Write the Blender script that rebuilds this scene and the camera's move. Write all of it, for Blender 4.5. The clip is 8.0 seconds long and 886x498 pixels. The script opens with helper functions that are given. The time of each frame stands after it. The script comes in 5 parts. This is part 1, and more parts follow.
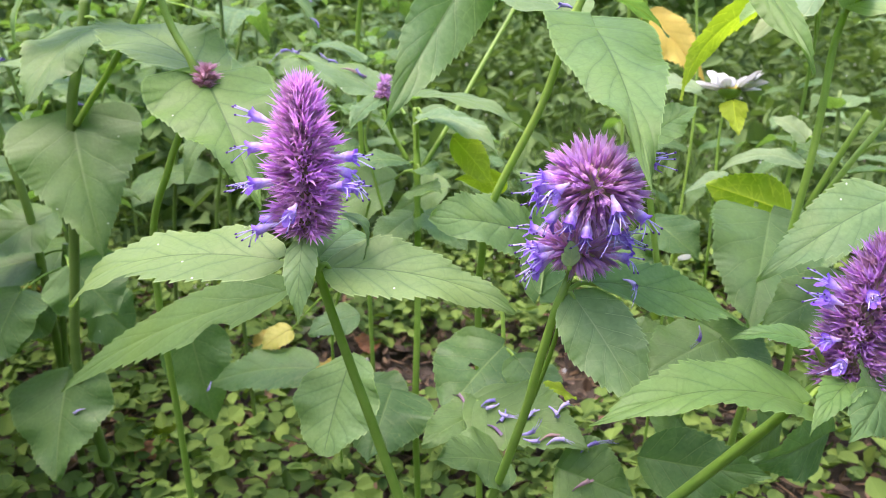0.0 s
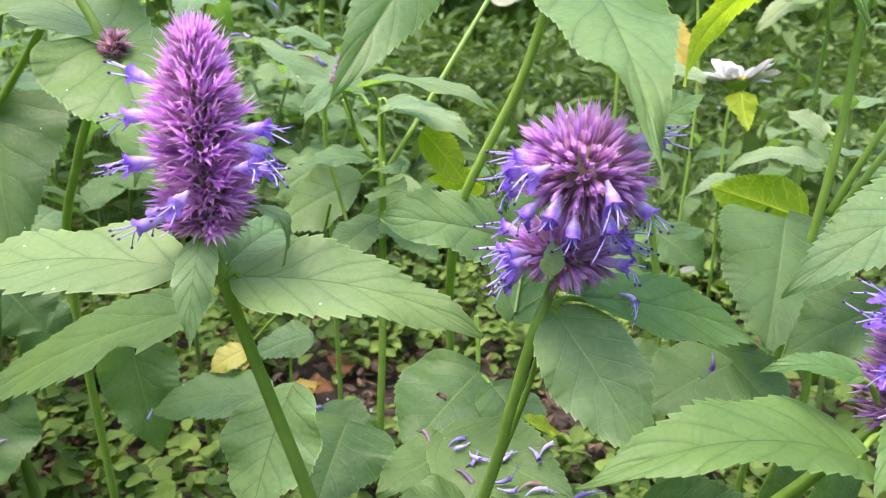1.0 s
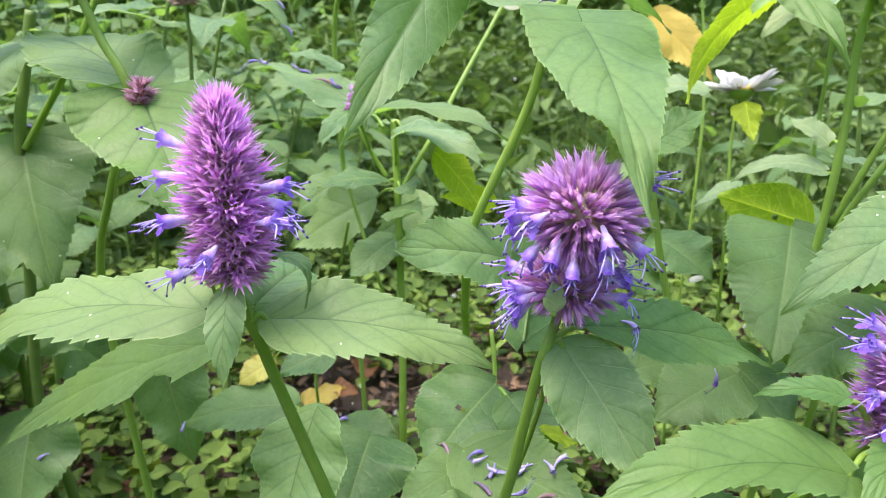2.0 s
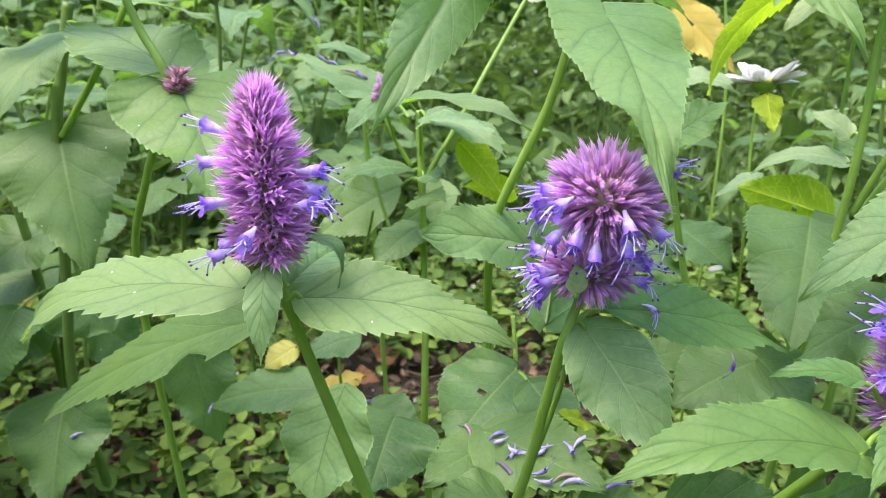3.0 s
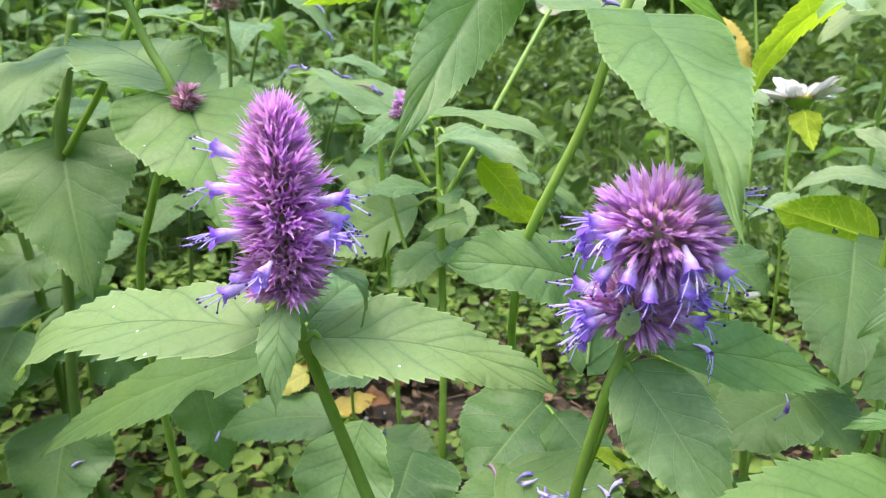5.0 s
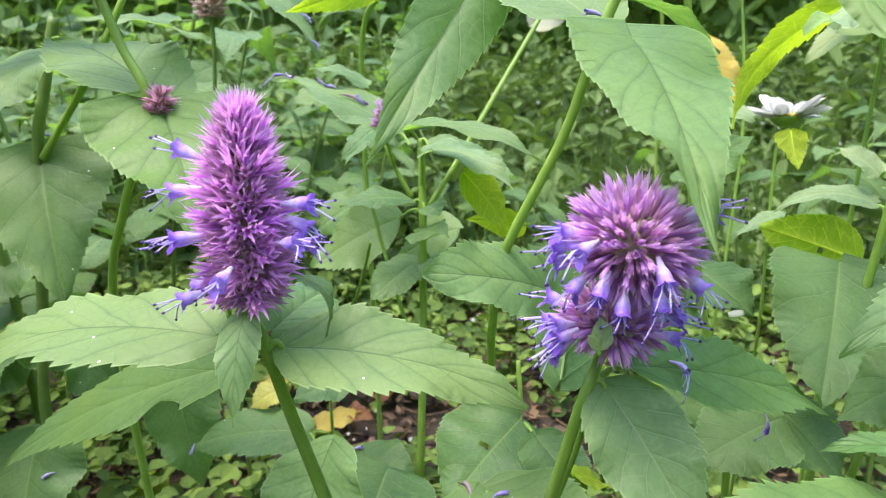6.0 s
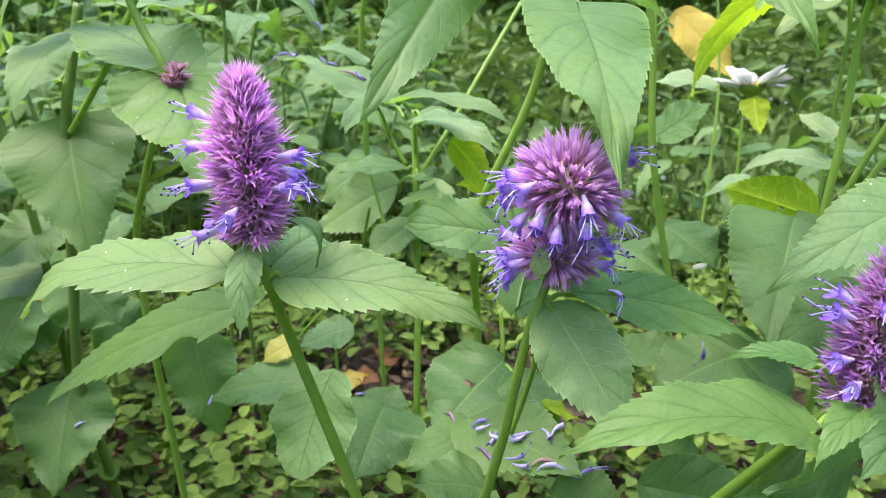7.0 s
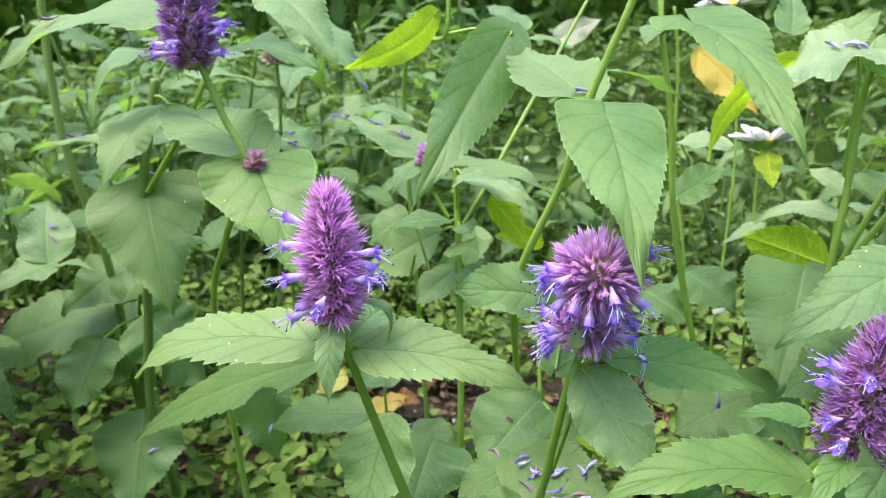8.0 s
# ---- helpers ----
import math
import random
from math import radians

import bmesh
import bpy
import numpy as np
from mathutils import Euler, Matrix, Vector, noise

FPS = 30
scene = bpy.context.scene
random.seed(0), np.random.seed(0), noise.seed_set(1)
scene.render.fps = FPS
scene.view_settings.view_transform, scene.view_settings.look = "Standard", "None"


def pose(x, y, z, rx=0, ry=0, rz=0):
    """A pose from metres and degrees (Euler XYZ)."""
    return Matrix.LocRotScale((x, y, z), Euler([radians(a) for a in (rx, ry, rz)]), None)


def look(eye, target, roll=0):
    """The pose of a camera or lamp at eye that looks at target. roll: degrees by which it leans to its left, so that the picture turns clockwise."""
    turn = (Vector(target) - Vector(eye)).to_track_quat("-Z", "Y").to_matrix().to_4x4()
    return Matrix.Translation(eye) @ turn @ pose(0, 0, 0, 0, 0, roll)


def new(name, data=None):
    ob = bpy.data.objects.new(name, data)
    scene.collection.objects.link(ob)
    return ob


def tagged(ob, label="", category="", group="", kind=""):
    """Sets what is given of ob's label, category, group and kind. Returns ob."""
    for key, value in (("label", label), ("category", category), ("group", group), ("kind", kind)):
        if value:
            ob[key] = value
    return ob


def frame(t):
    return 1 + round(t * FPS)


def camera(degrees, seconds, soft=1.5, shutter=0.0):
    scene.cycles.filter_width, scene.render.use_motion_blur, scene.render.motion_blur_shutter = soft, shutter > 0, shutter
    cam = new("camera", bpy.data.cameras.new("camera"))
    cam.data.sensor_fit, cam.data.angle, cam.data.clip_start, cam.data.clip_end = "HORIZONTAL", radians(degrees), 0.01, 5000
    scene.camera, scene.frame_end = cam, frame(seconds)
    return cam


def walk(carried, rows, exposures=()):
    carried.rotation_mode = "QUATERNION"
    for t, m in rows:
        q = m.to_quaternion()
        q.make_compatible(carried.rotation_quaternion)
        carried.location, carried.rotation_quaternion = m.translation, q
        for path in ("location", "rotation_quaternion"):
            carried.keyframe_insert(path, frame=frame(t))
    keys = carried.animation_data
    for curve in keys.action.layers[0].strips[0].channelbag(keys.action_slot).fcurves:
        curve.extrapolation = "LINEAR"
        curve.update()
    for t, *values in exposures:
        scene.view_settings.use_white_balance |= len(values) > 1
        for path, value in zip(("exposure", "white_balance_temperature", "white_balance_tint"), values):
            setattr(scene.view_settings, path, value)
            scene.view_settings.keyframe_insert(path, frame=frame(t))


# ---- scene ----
cam = camera(62.2, 8.0, 0.95)
cam.data.dof.use_dof, cam.data.dof.focus_distance, cam.data.dof.aperture_fstop = True, 0.25, 25.0     # focused on the flower spikes
PATH = [
    (0, (0.035, 0.022, 0.426), (0.005, 1.924, -0.192), -0.2),
    (0.5, (0.035, 0.069, 0.393), (0.028, 1.973, -0.219), 1),
    (1, (0.047, 0.079, 0.404), (0.042, 1.994, -0.172), 0.3),
    (1.2, (0.048, 0.069, 0.414), (-0.012, 1.989, -0.144), -1),
    (2.3, (0.051, 0.069, 0.422), (-0.012, 1.972, -0.193), -2.1),
    (2.5, (0.049, 0.066, 0.422), (-0.030, 1.966, -0.197), -2),
    (3, (0.048, 0.059, 0.422), (-0.063, 1.959, -0.193), -1.8),
    (3.5, (0.050, 0.061, 0.422), (-0.059, 1.960, -0.195), -1.9),
    (4, (0.048, 0.057, 0.425), (-0.081, 1.961, -0.173), -2),
    (4.2, (0.044, 0.054, 0.434), (-0.108, 1.958, -0.160), -2.7),
    (5.3, (0.039, 0.087, 0.416), (-0.067, 2.002, -0.148), -0.9),
    (5.5, (0.040, 0.086, 0.414), (-0.060, 2.010, -0.125), -0.2),
    (6, (0.045, 0.087, 0.418), (-0.062, 2.010, -0.123), -0.6),
    (6.5, (0.052, 0.071, 0.413), (-0.072, 1.980, -0.171), -0.8),
    (7, (0.062, 0.046, 0.417), (-0.087, 1.952, -0.171), -1.4),
    (7.5, (0.057, 0.035, 0.426), (-0.133, 1.940, -0.152), -1.7),
    (8, (0.057, 0.008, 0.458), (-0.166, 1.912, -0.114), -2.8),
]
TINTS = [(0, 2.19, 6600, 26), (1.0, 2.21, 6580, 23), (2.5, 2.18, 6580, 17), (4.0, 2.18, 6580, 16), (6.0, 2.19, 6580, 15), (8.0, 2.20, 6580, 13)]
walk(cam, [(t, look(eye, target, roll)) for t, eye, target, roll in PATH], TINTS)

# ---- world, sun, exposure ----
SUN_ELEV, SUN_TURN = 74.0, 246.0         # degrees; the sun stands high at the side, veiled by thin cloud
world = bpy.data.worlds.new("sky")
scene.world = world
world.use_nodes = True
wn, wl = world.node_tree.nodes, world.node_tree.links
sky = wn.new("ShaderNodeTexSky")
sky.sky_type, sky.sun_disc = "NISHITA", False
sky.sun_elevation, sky.sun_rotation = radians(SUN_ELEV), radians(SUN_TURN)
sky.air_density, sky.dust_density, sky.ozone_density = 1.0, 2.5, 0.6
wl.new(sky.outputs[0], wn["Background"].inputs[0])
wn["Background"].inputs[1].default_value = 0.15
sun_data = bpy.data.lights.new("sun", "SUN")
sun_data.energy, sun_data.angle, sun_data.color = 0.82, radians(22), (1.0, 0.96, 0.88)
sun_ob = new("sun", sun_data)
_e, _a = radians(SUN_ELEV), radians(SUN_TURN)
sun_ob.matrix_world = look((0, 0, 5), Vector((0, 0, 5)) - Vector((math.sin(_a) * math.cos(_e), math.cos(_a) * math.cos(_e), math.sin(_e))))

# ---- materials ----


def material(name):
    m = bpy.data.materials.new(name)
    m.use_nodes = True
    return m, m.node_tree.nodes, m.node_tree.links, m.node_tree.nodes["Principled BSDF"]


def math_node(n, l, op, a, b=None):
    q = n.new("ShaderNodeMath")
    q.operation = op
    for k, v in ((0, a), (1, b)):
        if v is None:
            continue
        if isinstance(v, (int, float)):
            q.inputs[k].default_value = v
        else:
            l.new(v, q.inputs[k])
    return q.outputs[0]


def mix(n, l, fac, a, b, kind="MIX"):
    q = n.new("ShaderNodeMix")
    q.data_type, q.blend_type = "RGBA", kind
    for k, v in ((0, fac), (6, a), (7, b)):
        if isinstance(v, (int, float)):
            q.inputs[k].default_value = v
        elif isinstance(v, tuple):
            q.inputs[k].default_value = (*v, 1)
        else:
            l.new(v, q.inputs[k])
    return q.outputs[2]


def ramp(n, l, fac, *stops):
    q = n.new("ShaderNodeValToRGB")
    e = q.color_ramp.elements
    for i, (p, c) in enumerate(stops):
        k = e[i] if i < 2 else e.new(p)
        k.position, k.color = p, (*c, 1)
    l.new(fac, q.inputs[0])
    return q.outputs[0]


def noise_tex(n, l, scale, detail=3, vec=None, rough=0.55):
    q = n.new("ShaderNodeTexNoise")
    q.inputs["Scale"].default_value, q.inputs["Detail"].default_value, q.inputs["Roughness"].default_value = scale, detail, rough
    if vec is not None:
        l.new(vec, q.inputs["Vector"])
    return q.outputs["Fac"]


def thin(n, l, p, colour, amount):
    """Lets light through a thin blade: a share of translucent beside the surface."""
    tr = n.new("ShaderNodeBsdfTranslucent")
    l.new(colour, tr.inputs[0])
    mx = n.new("ShaderNodeMixShader")
    mx.inputs[0].default_value = amount
    l.new(p.outputs[0], mx.inputs[1])
    l.new(tr.outputs[0], mx.inputs[2])
    l.new(mx.outputs[0], n["Material Output"].inputs[0])


def leaf_material(name, dark, light, glow, specks=True, through_=0.38, lines=0.5, wide=0.024):
    """A leaf blade whose UV runs along (u) and across (v, 0.5 on the midrib) the blade: midrib, side veins, net, blotches, dust."""
    m, n, l, p = material(name)
    tc = n.new("ShaderNodeTexCoord")
    sep = n.new("ShaderNodeSeparateXYZ")
    l.new(tc.outputs["UV"], sep.inputs[0])
    u, v = sep.outputs[0], sep.outputs[1]
    av = math_node(n, l, "ABSOLUTE", math_node(n, l, "SUBTRACT", v, 0.5))
    info = n.new("ShaderNodeObjectInfo")
    # side veins sweep forward from the midrib
    bend = math_node(n, l, "MULTIPLY", math_node(n, l, "POWER", av, 0.85), 0.50)
    ph = math_node(n, l, "MULTIPLY", math_node(n, l, "SUBTRACT", u, bend), 6.0)
    wob = math_node(n, l, "MULTIPLY", math_node(n, l, "SUBTRACT", noise_tex(n, l, 60, 1, tc.outputs["Object"]), 0.5), 0.35)
    fr = math_node(n, l, "FRACT", math_node(n, l, "ADD", ph, wob))
    d = math_node(n, l, "ABSOLUTE", math_node(n, l, "SUBTRACT", fr, 0.5))
    side = math_node(n, l, "LESS_THAN", d, wide)
    mid = math_node(n, l, "LESS_THAN", av, 0.009)
    vein = math_node(n, l, "MAXIMUM", math_node(n, l, "MULTIPLY", side, 0.55), mid)
    net = n.new("ShaderNodeTexVoronoi")
    net.feature = "DISTANCE_TO_EDGE"
    net.inputs["Scale"].default_value = 330
    l.new(tc.outputs["Object"], net.inputs["Vector"])
    big = noise_tex(n, l, 26, 4, tc.outputs["Object"])
    fine = noise_tex(n, l, 420, 3, tc.outputs["Object"])
    tone = math_node(n, l, "ADD", math_node(n, l, "MULTIPLY", big, 0.75), math_node(n, l, "MULTIPLY", fine, 0.25))
    base = ramp(n, l, tone, (0.34, dark), (0.64, light))
    warm = mix(n, l, math_node(n, l, "MULTIPLY", info.outputs["Random"], 0.55), base, (light[0] * 1.25, light[1] * 1.02, light[2] * 0.75))
    near_mid = math_node(n, l, "SUBTRACT", 1.0, math_node(n, l, "MULTIPLY", av, 5.0))
    near_mid = math_node(n, l, "MULTIPLY", math_node(n, l, "MAXIMUM", near_mid, 0.0), 0.22)
    warm = mix(n, l, near_mid, warm, (light[0] * 1.35, light[1] * 1.2, light[2] * 0.9))
    # shade in the grooves of the side veins, painted as darker green
    groove_shade = math_node(n, l, "MULTIPLY", math_node(n, l, "SUBTRACT", 1.0, math_node(n, l, "MINIMUM", math_node(n, l, "MULTIPLY", d, 7.0), 1.0)), 0.24)
    warm = mix(n, l, groove_shade, warm, (dark[0] * 0.75, dark[1] * 0.8, dark[2] * 0.8))
    # broad yellow-green patches of soft sun painted on, uneven from leaf to leaf
    sun_patch = math_node(n, l, "MULTIPLY", math_node(n, l, "MAXIMUM", math_node(n, l, "SUBTRACT", noise_tex(n, l, 17, 2, tc.outputs["Object"]), 0.50), 0.0), 2.0)
    warm = mix(n, l, math_node(n, l, "MINIMUM", sun_patch, 0.7), warm, (light[0] * 1.35, light[1] * 1.15, light[2] * 0.72))
    # side veins fade in and out; the midrib is a fine line, darker in a groove or paler
    broken = math_node(n, l, "GREATER_THAN", noise_tex(n, l, 75, 2, tc.outputs["Object"]), 0.42)
    vein = math_node(n, l, "MAXIMUM", math_node(n, l, "MULTIPLY", math_node(n, l, "MULTIPLY", side, broken), 0.45 if lines > 0.8 else 0.7), mid)
    line = tuple(light[k] * (1.7, 1.35, 1.3)[k] * (1 - lines) + dark[k] * 0.55 * lines for k in range(3)) if lines < 0.8 else tuple(q * 0.62 for q in dark)
    veined = mix(n, l, math_node(n, l, "MULTIPLY", vein, 0.85 - 0.35 * (lines > 0.8)), warm, line)
    small = n.new("ShaderNodeTexVoronoi")                       # cross veins between them, seen in parts
    small.feature = "DISTANCE_TO_EDGE"
    small.inputs["Scale"].default_value = 150
    l.new(tc.outputs["Object"], small.inputs["Vector"])
    shown = math_node(n, l, "MULTIPLY", math_node(n, l, "LESS_THAN", small.outputs[0], 0.035 + 1.2 * (wide - 0.024)), math_node(n, l, "GREATER_THAN", noise_tex(n, l, 48, 2, tc.outputs["Object"]), 0.46))
    veined = mix(n, l, math_node(n, l, "MULTIPLY", shown, 0.20 - 0.10 * (lines > 0.8) + 7 * (wide - 0.024)), veined, line)
    rim = math_node(n, l, "MULTIPLY", math_node(n, l, "GREATER_THAN", av, 0.484), 0.45)
    veined = mix(n, l, rim, veined, (light[0] * 1.7, light[1] * 1.45, light[2] * 1.4))
    veined = mix(n, l, math_node(n, l, "MULTIPLY", math_node(n, l, "LESS_THAN", net.outputs[0], 0.05), 0.10), veined, dark)
    # brown wear spots with ragged edges, and pale dust
    spot = math_node(n, l, "GREATER_THAN", noise_tex(n, l, 95, 4, tc.outputs["Object"], 0.7), 0.765)
    veined = mix(n, l, math_node(n, l, "MULTIPLY", spot, 0.55), veined, (0.22, 0.17, 0.05))
    if specks:
        dust = n.new("ShaderNodeTexVoronoi")
        dust.inputs["Scale"].default_value = 120
        dust.inputs["Randomness"].default_value = 1
        l.new(tc.outputs["Object"], dust.inputs["Vector"])
        pick = n.new("ShaderNodeSeparateColor")
        l.new(dust.outputs["Color"], pick.inputs[0])
        dot = math_node(n, l, "MULTIPLY", math_node(n, l, "LESS_THAN", dust.outputs["Distance"], 0.055), math_node(n, l, "GREATER_THAN", pick.outputs[0], 0.72))
        veined = mix(n, l, dot, veined, (0.85, 0.87, 0.83))
    l.new(veined, p.inputs["Base Color"])
    p.inputs["Roughness"].default_value = 0.44
    p.inputs["Specular IOR Level"].default_value = 0.24
    b = n.new("ShaderNodeBump")
    b.inputs["Strength"].default_value, b.inputs["Distance"].default_value = 0.6, 0.0007
    h = math_node(n, l, "SUBTRACT", math_node(n, l, "MULTIPLY", net.outputs[0], 0.35), math_node(n, l, "MULTIPLY", vein, 0.7))
    h = math_node(n, l, "ADD", h, math_node(n, l, "MULTIPLY", math_node(n, l, "MINIMUM", d, 0.2), 2.2))
    l.new(math_node(n, l, "ADD", h, math_node(n, l, "MULTIPLY", fine, 0.2)), b.inputs["Height"])
    l.new(b.outputs[0], p.inputs["Normal"])
    thin(n, l, p, mix(n, l, 1.0, veined, glow, "MULTIPLY"), through_)
    return m


LEAF = leaf_material("hyssop_leaf", (0.078, 0.172, 0.066), (0.192, 0.318, 0.156), (1.6, 1.9, 0.6), lines=0.15)
# warmer green of younger leaves; its lighter tone also stands in for sun
LEAF_YOUNG_LIT = leaf_material("young_lit_leaf", (0.092, 0.196, 0.078), (0.200, 0.330, 0.148), (1.6, 1.8, 0.6), lines=1.0)
LEAF_FRESH = leaf_material("fresh_hyssop_leaf", (0.066, 0.164, 0.040), (0.140, 0.268, 0.090), (1.6, 1.8, 0.6), lines=1.0)
LEAF_FINE = leaf_material("smooth_hyssop_leaf", (0.068, 0.160, 0.048), (0.152, 0.280, 0.100), (1.6, 1.9, 0.6), lines=0.9)
# deep green of older leaves, also painting shade onto low and far ones
LEAF_MATURE_SHADED = leaf_material("mature_shaded_leaf", (0.050, 0.118, 0.042), (0.122, 0.228, 0.088), (1.5, 1.8, 0.6), lines=0.1)
# bright yellow-green paint stands in for sun shining through the blade
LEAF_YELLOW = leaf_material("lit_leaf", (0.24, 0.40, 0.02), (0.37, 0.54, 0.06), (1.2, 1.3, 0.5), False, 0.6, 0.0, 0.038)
# pale green; on most leaves it paints in strong sun and sky sheen
LEAF_PALE_LIT = leaf_material("pale_lit_leaf", (0.20, 0.34, 0.17), (0.37, 0.52, 0.31), (1.1, 1.2, 0.8), False, 0.5, 0.3)
LEAF_LIME = leaf_material("yellowing_leaf", (0.30, 0.34, 0.07), (0.45, 0.48, 0.15), (1.2, 1.2, 0.6), False)
LEAF_AUTUMN = leaf_material("yellowed_leaf", (0.42, 0.33, 0.06), (0.60, 0.50, 0.12), (1.2, 1.1, 0.7), False)
LEAF_PALE = leaf_material("bleached_leaf", (0.24, 0.29, 0.18), (0.42, 0.47, 0.34), (1.0, 1.0, 0.8), False)
LEAF_BROWN = leaf_material("dead_brown_leaf", (0.12, 0.055, 0.025), (0.33, 0.17, 0.08), (1.2, 0.9, 0.6), False)


def plain(name, a, b, scale, rough=0.5, glow=None, amount=0.25, per="random", bump=0.0):
    """Colour that drifts from a to b over noise of that scale and from piece to piece."""
    m, n, l, p = material(name)
    tc = n.new("ShaderNodeTexCoord")
    f = noise_tex(n, l, scale, 4, tc.outputs["Object"])
    if per == "random":
        r = n.new("ShaderNodeObjectInfo").outputs["Random"]
    else:
        r = n.new("ShaderNodeNewGeometry").outputs["Random Per Island"]
    t = math_node(n, l, "ADD", math_node(n, l, "MULTIPLY", f, 0.6), math_node(n, l, "MULTIPLY", r, 0.5))
    c = ramp(n, l, t, (0.25, a), (0.85, b))
    l.new(c, p.inputs["Base Color"])
    p.inputs["Roughness"].default_value = rough
    p.inputs["Specular IOR Level"].default_value = 0.5 if rough < 0.8 else 0.15
    if bump:
        k = n.new("ShaderNodeBump")
        k.inputs["Strength"].default_value, k.inputs["Distance"].default_value = 0.6, bump
        l.new(f, k.inputs["Height"])
        l.new(k.outputs[0], p.inputs["Normal"])
    if glow:
        thin(n, l, p, mix(n, l, 1.0, c, glow, "MULTIPLY"), amount)
    return m


STEM = plain("green_stem", (0.18, 0.33, 0.042), (0.31, 0.48, 0.088), 130, 0.45, (1.2, 1.3, 0.7), 0.25, bump=0.0004)
# darker green for stems far back, and shade painted onto low ones
STEM_FAR_SHADED = plain("dark_stem", (0.09, 0.16, 0.03), (0.18, 0.28, 0.06), 90, 0.5)


def calyx_material(name, root, body, tip):
    """Calyx cups: greenish at the root, mauve above, pale at the points; UV u runs from root to point."""
    m, n, l, p = material(name)
    tc = n.new("ShaderNodeTexCoord")
    sep = n.new("ShaderNodeSeparateXYZ")
    l.new(tc.outputs["UV"], sep.inputs[0])
    r = n.new("ShaderNodeObjectInfo").outputs["Random"]
    c = ramp(n, l, sep.outputs[0], (0.0, root), (0.34, body), (0.56, body), (0.92, tip))
    own = ramp(n, l, r, (0.0, tuple(q * 0.72 for q in body)), (0.45, body), (1.0, (min(1, body[0] * 1.30), body[1] * 1.30, body[2] * 0.92)))
    c = mix(n, l, 0.42, c, own)
    c = mix(n, l, math_node(n, l, "MULTIPLY", noise_tex(n, l, 900, 2, tc.outputs["Object"]), 0.4), c, (body[0] * 0.75, body[1] * 0.65, body[2] * 0.78))
    l.new(c, p.inputs["Base Color"])
    p.inputs["Roughness"].default_value = 0.6
    p.inputs["Sheen Weight"].default_value = 0.25
    thin(n, l, p, mix(n, l, 1.0, c, (1.1, 1.0, 1.1), "MULTIPLY"), 0.56)
    return m


def corolla_material():
    """Pale lilac tube deepening to violet lips; object x runs along the tube."""
    m, n, l, p = material("violet_corolla")
    tc = n.new("ShaderNodeTexCoord")
    sep = n.new("ShaderNodeSeparateXYZ")
    l.new(tc.outputs["Object"], sep.inputs[0])
    x = math_node(n, l, "MULTIPLY", sep.outputs[0], 100.0)
    x = math_node(n, l, "ADD", x, math_node(n, l, "MULTIPLY", math_node(n, l, "SUBTRACT", noise_tex(n, l, 700, 2, tc.outputs["Object"]), 0.5), 0.5))
    r = n.new("ShaderNodeObjectInfo").outputs["Random"]
    c = ramp(n, l, x, (0.36, (0.84, 0.75, 0.97)), (0.60, (0.52, 0.34, 0.90)), (0.82, (0.24, 0.08, 0.70)))
    c = mix(n, l, math_node(n, l, "MULTIPLY", r, 0.25), c, (0.62, 0.50, 0.86))
    l.new(c, p.inputs["Base Color"])
    p.inputs["Roughness"].default_value = 0.5
    thin(n, l, p, c, 0.35)
    return m


CALYX = calyx_material("mauve_calyx", (0.60, 0.45, 0.40), (0.80, 0.39, 0.89), (0.95, 0.73, 0.96))
CALYX_YOUNG = calyx_material("young_calyx", (0.66, 0.46, 0.46), (0.85, 0.42, 0.90), (0.96, 0.76, 0.96))
CALYX_DEEP = calyx_material("deep_mauve_calyx", (0.36, 0.30, 0.18), (0.50, 0.23, 0.63), (0.84, 0.62, 0.88))
CALYX_DARK = calyx_material("dark_violet_calyx", (0.30, 0.26, 0.16), (0.34, 0.15, 0.50), (0.62, 0.42, 0.74))
CALYX_DRY = calyx_material("dry_calyx", (0.30, 0.24, 0.16), (0.50, 0.41, 0.34), (0.78, 0.70, 0.64))
CALYX_BROWN = calyx_material("browned_calyx", (0.34, 0.22, 0.15), (0.55, 0.31, 0.42), (0.84, 0.64, 0.70))
CALYX_FADED = calyx_material("faded_calyx", (0.46, 0.31, 0.28), (0.66, 0.38, 0.76), (0.95, 0.75, 0.91))
COROLLA = corolla_material()
STAMEN = plain("violet_stamen", (0.32, 0.25, 0.66), (0.58, 0.50, 0.85), 500, 0.5)
ANTHER = plain("dark_anther", (0.04, 0.02, 0.12), (0.10, 0.04, 0.22), 800, 0.6)
FALLEN = plain("fallen_corolla", (0.13, 0.10, 0.36), (0.44, 0.38, 0.66), 260, 0.55)
WITHERED = plain("withered_floret", (0.10, 0.06, 0.20), (0.30, 0.19, 0.17), 500, 0.6)
SPIKE_CORE = plain("spike_core", (0.28, 0.25, 0.14), (0.42, 0.36, 0.24), 600, 0.8)
WHITE = plain("white_ray", (0.88, 0.88, 0.87), (0.95, 0.95, 0.93), 300, 0.55, (1, 1, 1), 0.75)
DISC = plain("yellow_disc", (0.55, 0.34, 0.03), (0.75, 0.52, 0.06), 900, 0.7, bump=0.0004)
COVER = plain("ground_cover_leaf", (0.046, 0.094, 0.023), (0.19, 0.28, 0.060), 20, 0.82, (1.4, 1.6, 0.6), 0.25, "island")
MEADOW = plain("meadow_green", (0.062, 0.112, 0.036), (0.155, 0.235, 0.078), 9, 0.9, (1.4, 1.6, 0.6), 0.25, "island")
GRASS = plain("grass_green", (0.085, 0.150, 0.040), (0.21, 0.31, 0.090), 9, 0.8, (1.4, 1.6, 0.6), 0.35, "island")
